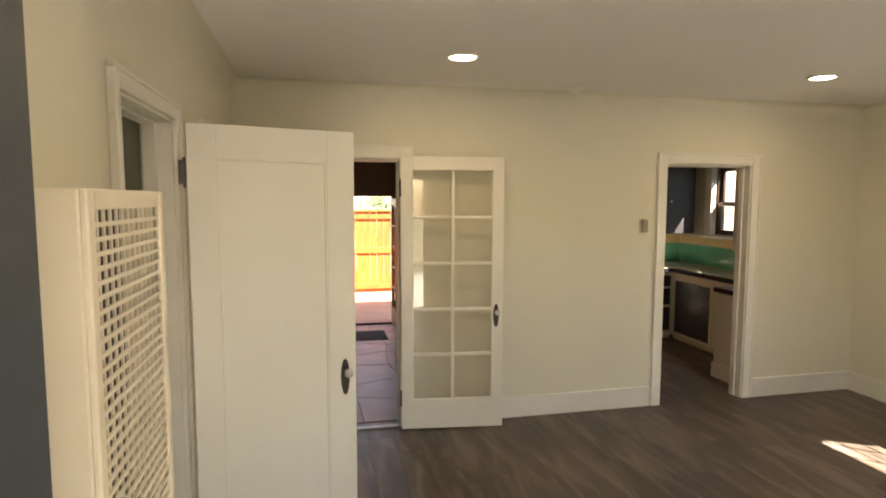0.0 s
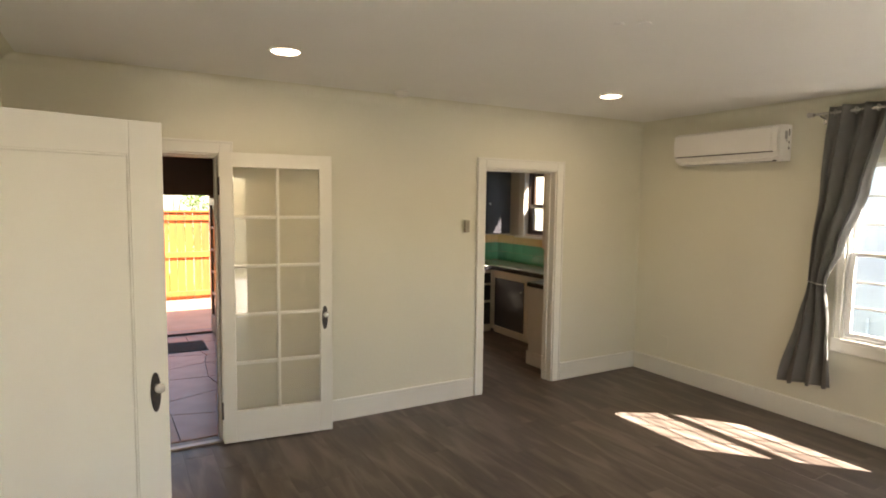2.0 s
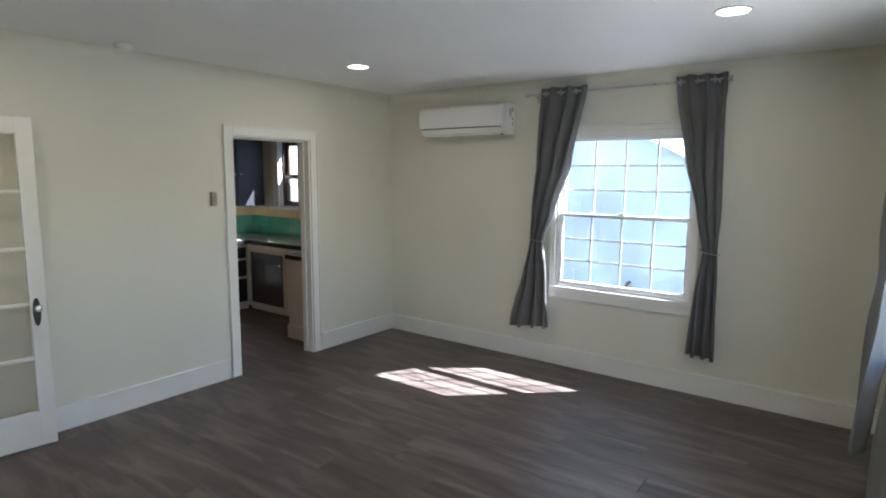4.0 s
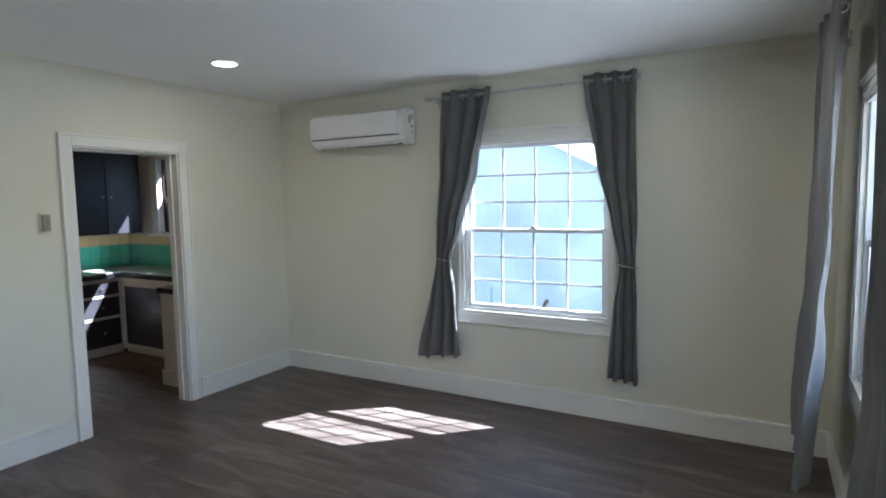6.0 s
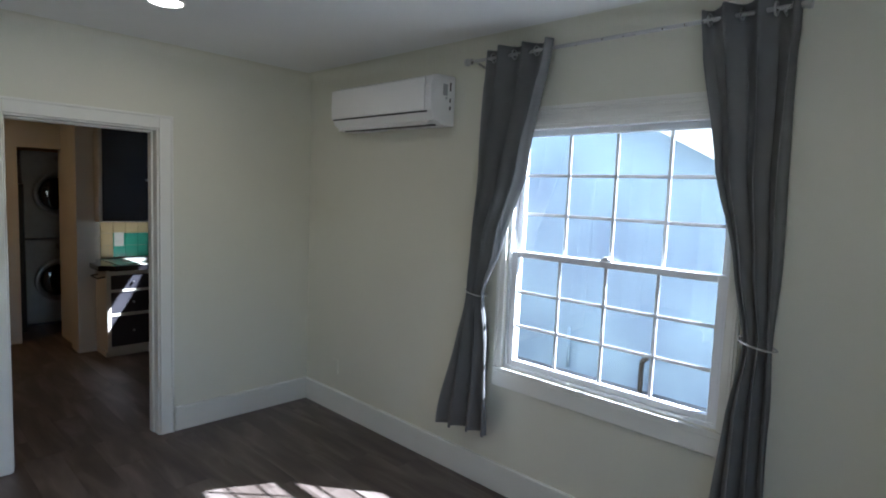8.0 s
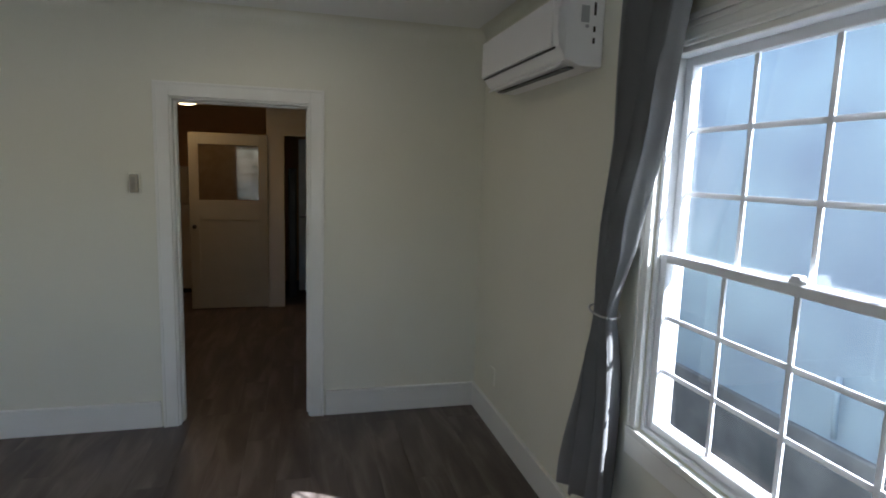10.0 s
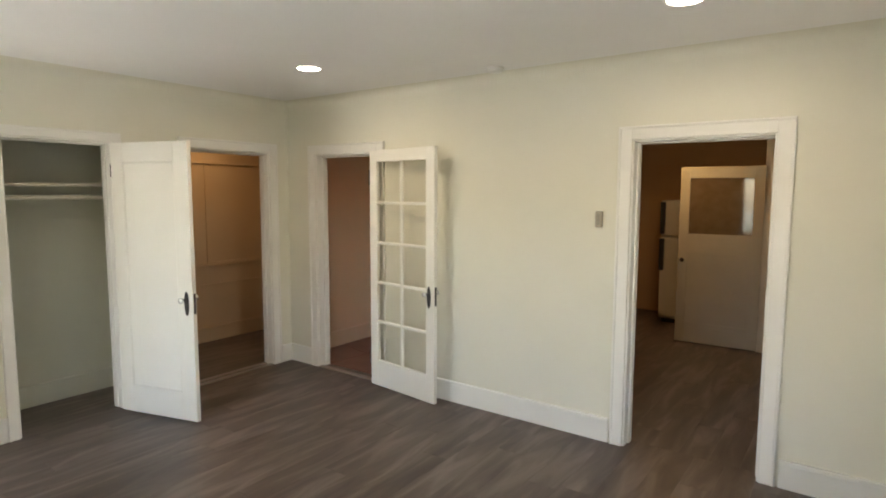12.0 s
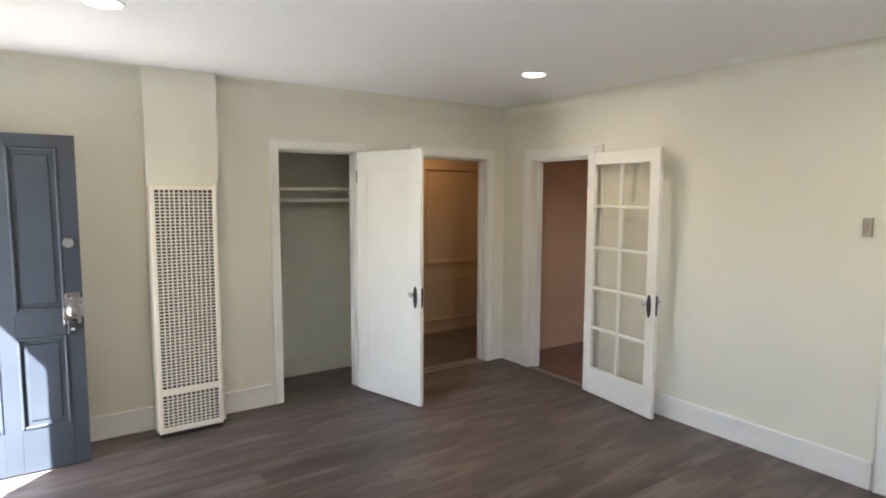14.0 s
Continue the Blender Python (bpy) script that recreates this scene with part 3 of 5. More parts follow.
def slab_door(loc, rz, W, label):
    d = empty("closet_door", loc, label, "door", rz=rz)
    z0, z1, a, b, lo, hi = 0.012, 2.052, 0.115, 0.590, 0.22, 1.91
    boxes("stile", [((0, -0.018, z0), (a, 0.018, z1))], M_DOOR, d, bevel=0.002)
    boxes("stile", [((b, -0.018, z0), (W, 0.018, z1))], M_DOOR, d, bevel=0.002)
    boxes("rail", [((a, -0.018, z0), (b, 0.018, lo))], M_DOOR, d, bevel=0.002)
    boxes("rail", [((a, -0.018, hi), (b, 0.018, z1))], M_DOOR, d, bevel=0.002)
    boxes("panel", [((a - 0.004, -0.0095, lo - 0.004), (b + 0.004, 0.0095, hi + 0.004))], M_DOOR, d, "flat recessed cream panel")
    for y in (-1, 1):
        lip = [((a, y * 0.0095, lo), (a + 0.010, y * 0.0165, hi)), ((b - 0.010, y * 0.0095, lo), (b, y * 0.0165, hi)),
               ((a + 0.010, y * 0.0095, lo), (b - 0.010, y * 0.0165, lo + 0.010)), ((a + 0.010, y * 0.0095, hi - 0.010), (b - 0.010, y * 0.0165, hi))]
        boxes("moulding", lip, M_DOOR, d, bevel=0.003)
    knob_set(d, W - 0.055, 0.89, M_BRONZE)
    latch_plate(d, W, 0.89)
    for z in (0.25, 1.85):
        hinge(d, z, 0.016)
    boxes("hinge_leaf", [((-0.030, 0.0, 1.80), (-0.003, 0.003, 1.90))], M_BRONZE, d, "dark bronze hinge leaf")


slab_door((0.050, -1.665, 0), 16.0, 0.722, "cream painted single panel closet door with a glass knob, standing wide open")


def front_door():
    d = empty("front_door", (0.312, -4.492, 0), "slate blue panelled front door with a satin steel knob and deadbolt, standing open", "door", rz=88.7)
    W, z0, z1, h = 0.79, 0.012, 2.045, 0.021
    cols, rows = ((0.112, 0.362), (0.448, 0.700)), ((0.28, 0.84), (1.00, 1.97))
    xs, zs = [0, cols[0][0], cols[0][1], cols[1][0], cols[1][1], W], [z0, rows[0][0], rows[0][1], rows[1][0], rows[1][1], z1]
    for i in (0, 2, 4):
        boxes("stile", [((xs[i], -h, z0), (xs[i + 1], h, z1))], M_FDOOR, d, bevel=0.0015)
    for i in (0, 2, 4):
        for c in cols:
            boxes("rail", [((c[0], -h, zs[i]), (c[1], h, zs[i + 1]))], M_FDOOR, d)
    for c in cols:
        for r in rows:
            boxes("panel", [((c[0] - 0.002, -0.008, r[0] - 0.002), (c[1] + 0.002, 0.008, r[1] + 0.002)),
                            ((c[0] + 0.045, -0.014, r[0] + 0.045), (c[1] - 0.045, 0.014, r[1] - 0.045))], M_FDOOR, d, bevel=0.003)
            for s in (-1, 1):
                y0, y1 = s * 0.0085, s * 0.0275
                w = 0.017
                boxes("moulding", [((c[0], y0, r[0]), (c[0] + w, y1, r[1])), ((c[1] - w, y0, r[0]), (c[1], y1, r[1])),
                                   ((c[0] + w, y0, r[0]), (c[1] - w, y1, r[0] + w)), ((c[0] + w, y0, r[1] - w), (c[1] - w, y1, r[1]))], M_FDOOR, d, bevel=0.004)
    bm = bmesh.new()
    add_cyl(bm, (W - 0.06, -h - 0.010, 1.40), 0.030, 0.020, "y", 24)
    add_cyl(bm, (W - 0.06, -h - 0.026, 1.40), 0.019, 0.014, "y", 20)
    finish("deadbolt", bm, M_STEEL, d, "satin steel deadbolt rose")
    plate = boxes("lock_plate", [((W - 0.105, -h - 0.006, 0.90), (W - 0.012, -h, 1.09)), ((W - 0.012, -h - 0.006, 0.94), (W + 0.002, 0.012, 1.06))], M_STEEL, d, "satin steel lock plate", bevel=0.002)
    bm = bmesh.new()
    add_cyl(bm, (W - 0.058, -h - 0.025, 0.985), 0.013, 0.05, "y", 16)
    add_ball(bm, (W - 0.058, -h - 0.058, 0.985), 0.030, (1, 0.8, 1))
    finish("knob", bm, M_STEEL, plate, "round satin steel knob")
    box = boxes("key_box", [((W - 0.085, -h - 0.030, 0.84), (W - 0.035, -h - 0.004, 0.93))], M_BLACK, d, "small black key box", bevel=0.006)
    boxes("dial", [((W - 0.070, -h - 0.0315, 0.865), (W - 0.050, -h - 0.030, 0.878))], M_PAPER, box, "pale dial marks")
    for z in (0.22, 1.03, 1.84):
        hinge(d, z, h - 0.004)


front_door()


def wall_heater():
    d = empty("wall_heater", (0.10, -3.080, 0), "tall cream enamelled wall heater with a square grille", "heater")
    w, f = 0.213, 0.145
    z0, z1 = 0.035, 1.758
    boxes("cabinet", [((0.0, -w, z0), (f - 0.012, -w + 0.012, z1)), ((0, w - 0.012, z0), (f - 0.012, w, z1)), ((0, -w + 0.012, z1 - 0.012), (f - 0.012, w - 0.012, z1)),
                      ((0, -w + 0.012, z0), (f - 0.012, w - 0.012, z0 + 0.012))], M_HEAT, d, bevel=0.003)
    boxes("back", [((0.0, -w + 0.012, z0 + 0.012), (0.06, w - 0.012, z1 - 0.012))], M_DARKHOLE, d, "dark heater core")
    g = 0.030
    boxes("face_frame", [((f - 0.012, -w, z0), (f, -w + g, z1)), ((f - 0.012, w - g, z0), (f, w, z1)), ((f - 0.012, -w + g, 1.725), (f, w - g, z1)),
                         ((f - 0.012, -w + g, 0.300), (f, w - g, 0.350)), ((f - 0.012, -w + g, z0), (f, w - g, 0.068))], M_HEAT, d, bevel=0.003)
    boxes("tab", [((f, -0.05, 0.318), (f + 0.006, 0.06, 0.334))], M_HEAT, d, bevel=0.002)
    for za, zb, n in ((0.350, 1.725, 60), (0.068, 0.300, 10)):
        p = (zb - za) / n
        for i in range(1, n):
            z = za + i * p
            boxes("slat", [((f - 0.0075, -w + g, z - 0.0037), (f - 0.003, w - g, z + 0.0037))], M_HEAT, d)
    for za, zb in ((0.350, 1.725), (0.068, 0.300)):
        for i in range(1, 12):
            y = -w + g + i * (2 * w - 2 * g) / 12
            boxes("bar", [((f - 0.0115, y - 0.0040, za), (f - 0.0078, y + 0.0040, zb))], M_HEAT, d)
    boxes("foot", [((0, -w + 0.01, 0.0), (f - 0.02, w - 0.01, z0))], M_DARKHOLE, d, "dark base")


wall_heater()


def mini_split():
    d = empty("air_conditioner", (X1, -1.045, 2.095), "white wall-mounted split air conditioner, switched off, near the ceiling", "air conditioner")
    w = 0.485
    prof = [(0, 0.0), (0.10, 0.0), (0.165, 0.030), (0.195, 0.075), (0.205, 0.14), (0.203, 0.22), (0.185, 0.268), (0.15, 0.285), (0, 0.29)]
    bm = bmesh.new()
    a, b = [bm.verts.new((-x, -w, z)) for x, z in prof], [bm.verts.new((-x, w, z)) for x, z in prof]
    n = len(prof)
    for i in range(n):
        bm.faces.new((a[i], a[(i + 1) % n], b[(i + 1) % n], b[i]))
    bm.faces.new(a)
    bm.faces.new(b[::-1])
    finish("body", bm, M_AC, d, bevel=0.004, seg=2)
    boxes("front_panel", [((-0.211, -w + 0.045, 0.075), (-0.200, w - 0.012, 0.262))], M_AC, d, bevel=0.004, seg=2)
    mt = Matrix.Translation((-0.150, 0, 0.022)) @ Matrix.Rotation(radians(-38), 4, "Y")
    boxes("flap", [((-0.042, -w + 0.045, -0.004), (0.030, w - 0.06, 0.004))], M_AC, d, bevel=0.002, m=mt)
    boxes("slot", [((-0.128, -w + 0.05, -0.003), (-0.096, w - 0.06, 0.004))], M_BLACK, d, "dark air outlet slot")
    boxes("seam", [((-0.1995, -w + 0.045, 0.066), (-0.194, w - 0.02, 0.074))], M_BLACK, d, "dark panel seam")
    boxes("sensor", [((-0.203, -w + 0.030, 0.066), (-0.196, -w + 0.040, 0.073))], M_BLACK, d)
    boxes("side_cover", [((-0.17, -w - 0.004, 0.02), (-0.012, -w, 0.275))], M_AC, d, bevel=0.0015)
    for z in (0.09, 0.135, 0.20):
        boxes("side_slot", [((-0.050, -w - 0.006, z), (-0.040, -w - 0.0038, z + (0.05 if z > 0.15 else 0.022)))], M_DARKHOLE, d, "dark slot on the side")
    boxes("side_label", [((-0.105, -w - 0.006, 0.17), (-0.070, -w - 0.0038, 0.235)), ((-0.085, -w - 0.006, 0.15), (-0.070, -w - 0.0038, 0.162))],
          material("grey_print", (0.42, 0.42, 0.42), 0.5), d, "small grey printed mark")


mini_split()


def thermostat():
    d = empty("thermostat", (3.187, 0, 1.525), "small old beige thermostat on a pale wall plate", "thermostat")
    boxes("plate", [((-0.030, -0.005, -0.066), (0.036, 0, 0.066))], M_WALL, d, bevel=0.003)
    boxes("cover", [((-0.019, -0.042, -0.056), (0.026, -0.006, 0.052))], material("aged_beige_plastic", (0.36, 0.325, 0.25), 0.4), d, bevel=0.008, seg=2)
    boxes("scale", [((-0.007, -0.0435, -0.040), (0.014, -0.042, 0.036))], material("thermostat_scale", (0.30, 0.27, 0.22), 0.4, 0.4), d, "brownish brushed scale")


thermostat()


def downlight(x, y):
    d = empty("downlight", (x, y, ZC), "round white recessed ceiling light, switched on", "ceiling light", "recessed ceiling lights")
    bm = bmesh.new()
    add_ring(bm, (0, 0, -0.003), 0.082, 0.008, "z", 36, 8)
    finish("trim_ring", bm, M_TRIM, d, smooth=True)
    bm = bmesh.new()
    add_cyl(bm, (0, 0, -0.003), 0.077, 0.006, "z", 36)
    finish("diffuser", bm, M_GLOW, d, "glowing round diffuser")


for _x, _y in DOWN:
    downlight(_x, _y)


def smoke_detector(x, y, r, label):
    d = empty("smoke_detector", (x, y, ZC), label, "smoke detector")
    bm = bmesh.new()
    add_cyl(bm, (0, 0, -0.008), r, 0.016, "z", 28)
    finish("base", bm, M_TRIM, d)
    bm = bmesh.new()
    add_cyl(bm, (0, 0, -0.024), r * 0.80, 0.016, "z", 28, r * 0.9)
    add_cyl(bm, (r * 0.3, 0, -0.034), r * 0.14, 0.004, "z", 12)
    finish("cover", bm, M_TRIM, d)


smoke_detector(2.481, -0.20, 0.060, "small round white smoke detector on the ceiling by the wall")
for _i, (_x, _y) in enumerate(((2.62, -2.25), (2.71, -2.32))):
    _d = empty("blank_cover", (_x, _y, ZC), "painted-over round cap on the ceiling", "cover", "blank covers on the ceiling")
    _bm = bmesh.new()
    add_cyl(_bm, (0, 0, -0.004), 0.034 if _i else 0.026, 0.008, "z", 20)
    finish("cap", _bm, M_CEIL, _d, bevel=0.001)

# blank covers on the walls
for _n, _a, _b in (("wall_plate", (0.0, -2.79, 0.235), (0.006, -2.66, 0.350)), ("outlet", (X1 - 0.007, -0.43, 0.30), (X1, -0.36, 0.41)),
                   ("outlet", (X1 - 0.007, -3.95, 0.30), (X1, -3.88, 0.41))):
    _d = empty(_n, [(p + q) / 2 for p, q in zip(_a, _b)], "painted-over blank outlet cover low on the wall", "outlet cover", "outlet covers")
    _c = _d.location.copy()
    boxes("plate", [([p - q for p, q in zip(_a, _c)], [p - q for p, q in zip(_b, _c)])], M_WALL, _d, bevel=0.0015)


def sash_window(name, M, w, z0, z1, zm, cols, rows_up, rows_lo, mat, label, frame=0.035, gl=M_GLASS, side=0.035):
    """Double-hung window: local x along the wall from 0 to w, local y outwards, z up."""
    d = new(name)
    d.matrix_world = M
    tagged(d, kind="structure", label=label)
    f = frame
    boxes("window_frame", [((0, 0.0, z0), (0.018, 0.112, z1)), ((w - 0.018, 0.0, z0), (w, 0.112, z1)), ((0.018, 0, z1 - 0.018), (w - 0.018, 0.112, z1)),
                           ((0.018, 0, z0), (w - 0.018, 0.112, z0 + 0.018))], mat, d, bevel=0.002)
    for tag_, y, za, zb, rows in (("upper_sash", 0.050, zm - 0.015, z1 - 0.018, rows_up), ("lower_sash", 0.012, z0 + 0.018, zm + 0.02, rows_lo)):
        a, b = 0.018, w - 0.018
        s = boxes(tag_, [((a, y, za), (a + side, y + 0.034, zb)), ((b - side, y, za), (b, y + 0.034, zb)), ((a + side, y, zb - f), (b - side, y + 0.034, zb)),
                         ((a + side, y, za), (b - side, y + 0.034, za + f))], mat, d, bevel=0.003)
        ga, gb, gza, gzb = a + side, b - side, za + f, zb - f
        boxes("pane", [((ga, y + 0.010, gza), (gb, y + 0.013, gzb))], gl, s).visible_shadow = False
        for c in range(1, cols):
            x = ga + c * (gb - ga) / cols
            boxes("muntin", [((x - 0.0085, y + 0.014, gza), (x + 0.0085, y + 0.020, gzb))], mat, s)
        for r in range(1, rows):
            z = gza + r * (gzb - gza) / rows
            boxes("muntin", [((ga, y + 0.0145, z - 0.0085), (gb, y + 0.0195, z + 0.0085))], mat, s)
    return d


_w = sash_window("window_1", Matrix.Translation((X1 + 0.005, EW[1], 0)) @ Matrix.Rotation(radians(-90), 4, "Z"), EW[1] - EW[0], EW[2], EW[3], 1.375, 4, 3, 3, M_VINYL,
                 "white vinyl double-hung window with a grid of bars, closed", frame=0.032)
boxes("sash_lock", [((0.55, 0.020, 1.393), (0.61, 0.040, 1.407)), ((0.565, 0.012, 1.407), (0.595, 0.034, 1.417))], M_VINYL, _w, "white sash lock", bevel=0.002)
_w = sash_window("window_2", Matrix.Translation((SW[1], YS - 0.005, 0)) @ Matrix.Rotation(radians(180), 4, "Z"), SW[1] - SW[0], SW[2], SW[3], 1.40, 4, 3, 3, M_VINYL,
                 "white vinyl double-hung window behind grey curtains", frame=0.032)


def window_casing(name, M, w, z0, z1):
    c = 0.055
    its = [((-c, -0.020, z0 - 0.0), (0, 0, z1 + 0.07)), ((w, -0.020, z0), (w + c, 0, z1 + 0.07)), ((0, -0.020, z1), (w, 0, z1 + 0.07)),
           ((0.0, -0.026, z1 + 0.012), (w, -0.018, z1 + 0.024)), ((-c, -0.027, z1 + 0.050), (w + c, -0.018, z1 + 0.069)),
           ((-c - 0.01, -0.034, z1 + 0.07), (w + c + 0.01, 0, z1 + 0.09)), ((-c, -0.022, z0 - 0.110), (w + c, 0, z0 - 0.03)),
           ((-c, -0.024, z0 - 0.03), (w + c, 0, z0 - 0.002)), ((-c + 0.01, -0.026, z0), (-c + 0.024, -0.018, z1 + 0.048)), ((w + c - 0.024, -0.026, z0), (w + c - 0.01, -0.018, z1 + 0.048)),
           ((0, -0.012, z1 - 0.02), (w, 0.004, z1))]
    return boxes(name, its, M_TRIM, kind="structure", bevel=0.0025, m=M)


window_casing("window_casing_1", Matrix.Translation((X1, EW[1], 0)) @ Matrix.Rotation(radians(-90), 4, "Z"), EW[1] - EW[0], EW[2], EW[3])
window_casing("window_casing_2", Matrix.Translation((SW[1], YS, 0)) @ Matrix.Rotation(radians(180), 4, "Z"), SW[1] - SW[0], SW[2], SW[3])


def curtain(M, keys, folds, label, zt=2.475, seed=1, amp=0.034, lean=0.0):
    """keys: (z, left, right) down the cloth in local x; the cloth hangs in folds about local y = 0."""
    d = new("curtain")
    d.matrix_world = M
    tagged(d, label=label, category="curtain", group="curtains at the windows")
    rnd = random.Random(seed)
    nu, nv = folds * 12, 56
    zs = [k[0] for k in keys]
    ph = [rnd.uniform(-0.5, 0.5) for _ in range(folds + 2)]
    bm = bmesh.new()
    grid = []
    tz = 1.16
    for j in range(nv + 1):
        z = zt + (zs[-1] - zt) * j / nv
        k = 0
        while k < len(zs) - 2 and z < zs[k + 1]:
            k += 1
        t = (z - zs[k]) / (zs[k + 1] - zs[k])
        t = max(0, min(1, t))
        t = t * t * (3 - 2 * t) * 0.5 + t * 0.5
        lo, hi = (keys[k][i] + (keys[k + 1][i] - keys[k][i]) * t for i in (1, 2))
        row = []
        pinch = math.exp(-((z - tz) / 0.16) ** 2)
        for i in range(nu + 1):
            u = i / nu
            a = 2 * math.pi * folds * u + 0.35 * math.sin(3.1 * z + ph[int(u * folds)]) * (1 - pinch)
            f = math.sin(a) + 0.22 * math.sin(2 * a + ph[int(u * folds)] + 2 * z)
            wdt = hi - lo
            x = lo + wdt * u + 0.010 * math.sin(a * 2) * (1 - pinch) * (0.3 if z > 2.3 else 1)
            y = f * amp * (1 - 0.35 * pinch) + 0.012 * math.sin(4 * z + 6 * u + ph[0]) * (1 - pinch) + lean * (zt - z) / 2.2
            zz = z + (0.014 * math.sin(a + 1) + 0.05 * (u - 0.5) * rnd_sl if j == nv else 0)
            row.append(bm.verts.new((x, y, zz)))
        grid.append(row)
    for j in range(nv):
        for i in range(nu):
            bm.faces.new((grid[j][i], grid[j][i + 1], grid[j + 1][i + 1], grid[j + 1][i]))
    cloth = finish("cloth", bm, M_CURT, d, smooth=True)
    sol = cloth.modifiers.new("thick", "SOLIDIFY")
    sol.thickness = 0.0022
    lo, hi = keys[0][1], keys[0][2]
    for i in range(folds * 2):
        x = lo + (hi - lo) * (i + 0.5) / (folds * 2)
        bm = bmesh.new()
        add_ring(bm, (x, 0.0, zt - 0.045), 0.023, 0.0045, "x" if i % 2 == 0 else "x", 18, 6)
        finish("grommet", bm, M_STEEL, d, smooth=True)
    return d


rnd_sl = -1.0
# local x runs north along the east wall from its south end
ME = Matrix.Translation((5.245, 0, 0)) @ Matrix.Rotation(radians(90), 4, "Z")
curtain(ME, [(2.475, -2.275, -1.855), (1.85, -2.15, -1.81), (1.45, -2.01, -1.765), (1.146, -1.905, -1.775), (0.85, -1.955, -1.72), (0.33, -2.00, -1.60)], 3,
        "grey grommet curtain tied back beside the window", seed=3, amp=0.042)
rnd_sl = 0.2
curtain(ME, [(2.475, -3.34, -2.98), (1.85, -3.34, -3.075), (1.45, -3.345, -3.17), (1.15, -3.345, -3.24), (0.85, -3.36, -3.20), (0.33, -3.385, -3.175)], 3,
        "grey grommet curtain tied back at the window's far edge", seed=5, amp=0.040)
MS = Matrix.Translation((0, -4.375, 0))
rnd_sl = 0.0
curtain(MS, [(2.50, 4.24, 4.80), (1.7, 4.14, 4.82), (1.16, 4.10, 4.86), (0.32, 4.02, 4.95)], 4, "grey grommet curtain hanging beside the front window", seed=8, lean=0.085)
curtain(MS, [(2.50, 2.46, 2.92), (1.7, 2.46, 2.94), (1.16, 2.45, 2.95), (0.32, 2.44, 2.97)], 4, "grey grommet curtain hanging straight by the front window", seed=9, lean=0.04)


def curtain_rod(M, a, b, label):
    d = new("curtain_rod")
    d.matrix_world = M
    tagged(d, label=label, category="curtain rod", group="curtain rods")
    bm = bmesh.new()
    add_cyl(bm, ((a + b) / 2, 0, 2.45), 0.009, b - a, "x", 14)
    finish("rod", bm, M_STEEL, d, smooth=False)
    for x, s in ((a, -1), (b, 1)):
        bm = bmesh.new()
        add_cyl(bm, (x + s * 0.012, 0, 2.45), 0.016, 0.030, "x", 16)
        add_cyl(bm, (x + s * 0.034, 0, 2.45), 0.020, 0.014, "x", 16)
        finish("finial", bm, M_STEEL, d, "brushed steel end cap")
        bm = bmesh.new()
        add_tube(bm, [(x - s * 0.045, 0.085, 2.42), (x - s * 0.045, 0.05, 2.425), (x - s * 0.045, 0.0, 2.436)], 0.006)
        add_box(bm, (x - s * 0.045 - 0.012, 0.080, 2.38), (x - s * 0.045 + 0.012, 0.088, 2.46))
        finish("bracket", bm, M_STEEL, d, "steel wall bracket")
    return d


curtain_rod(Matrix.Translation((5.245, 0, -0.02)) @ Matrix.Rotation(radians(-90), 4, "Z"), 1.735, 3.325, "thin brushed steel curtain rod above the window")
curtain_rod(Matrix.Translation((0, -4.375, -0.02)) @ Matrix.Rotation(radians(180), 4, "Z"), -4.83, -2.42, "thin brushed steel curtain rod above the front window")


def tieback(x, y, z, wide, label, M):
    d = new("tieback")
    d.matrix_world = M
    tagged(d, label=label, category="curtain tieback", group="curtain tiebacks")
    bm = bmesh.new()
    pts = []
    for i in range(25):
        a = 2 * math.pi * i / 24
        pts.append((x + (wide / 2 + 0.018) * math.cos(a), y + 0.052 * math.sin(a), z + 0.012 * math.cos(a * 1.0)))
    add_tube(bm, pts, 0.004, 8)
    finish("wire_loop", bm, M_STEEL, d, smooth=True)
    bm = bmesh.new()
    add_ball(bm, (x + wide / 2 + 0.022, y - 0.03, z + 0.012), 0.012, (1, 0.7, 1), u=12, v=8)
    add_cyl(bm, (x + wide / 2 + 0.022, y - 0.065, z + 0.012), 0.004, 0.07, "y", 10)
    finish("hook", bm, M_STEEL, d, "small steel hook")


tieback(-1.84, 0.0, 1.146, 0.10, "thin steel wire tieback round the grey curtain", ME)
tieback(-3.293, 0.0, 1.153, 0.10, "thin steel tieback holding the grey curtain", ME)

# ---- closet ----
_d = empty("closet_shelf", (-0.46, -1.92, 1.745), "cream painted closet shelf with a hanging rail below", "shelf")
boxes("shelf_board", [((-0.16, -0.495, -0.010), (0.25, 0.495, 0.010))], M_KWHITE, _d, bevel=0.002)
boxes("cleat", [((-0.16, -0.498, -0.07), (0.25, -0.480, -0.012))], M_KWHITE, _d, bevel=0.002)
boxes("cleat", [((-0.16, 0.480, -0.07), (0.25, 0.498, -0.012))], M_KWHITE, _d, bevel=0.002)
_bm = bmesh.new()
add_cyl(_bm, (0.14, 0, -0.095), 0.015, 0.985, "y", 18)
finish("hanging_rail", _bm, M_KWHITE, _d, "painted hanging rail")

# ---- sunroom ----
french_door((1.600, 3.64, 0), -89.5, 0.72, M_DKWOOD, "dark brown glazed back door with ten panes, standing open", stile=0.08, top=0.09, bottom=0.25, z1=1.74, knobs=False, rows=5, cols=2, glassm=M_GLASS)
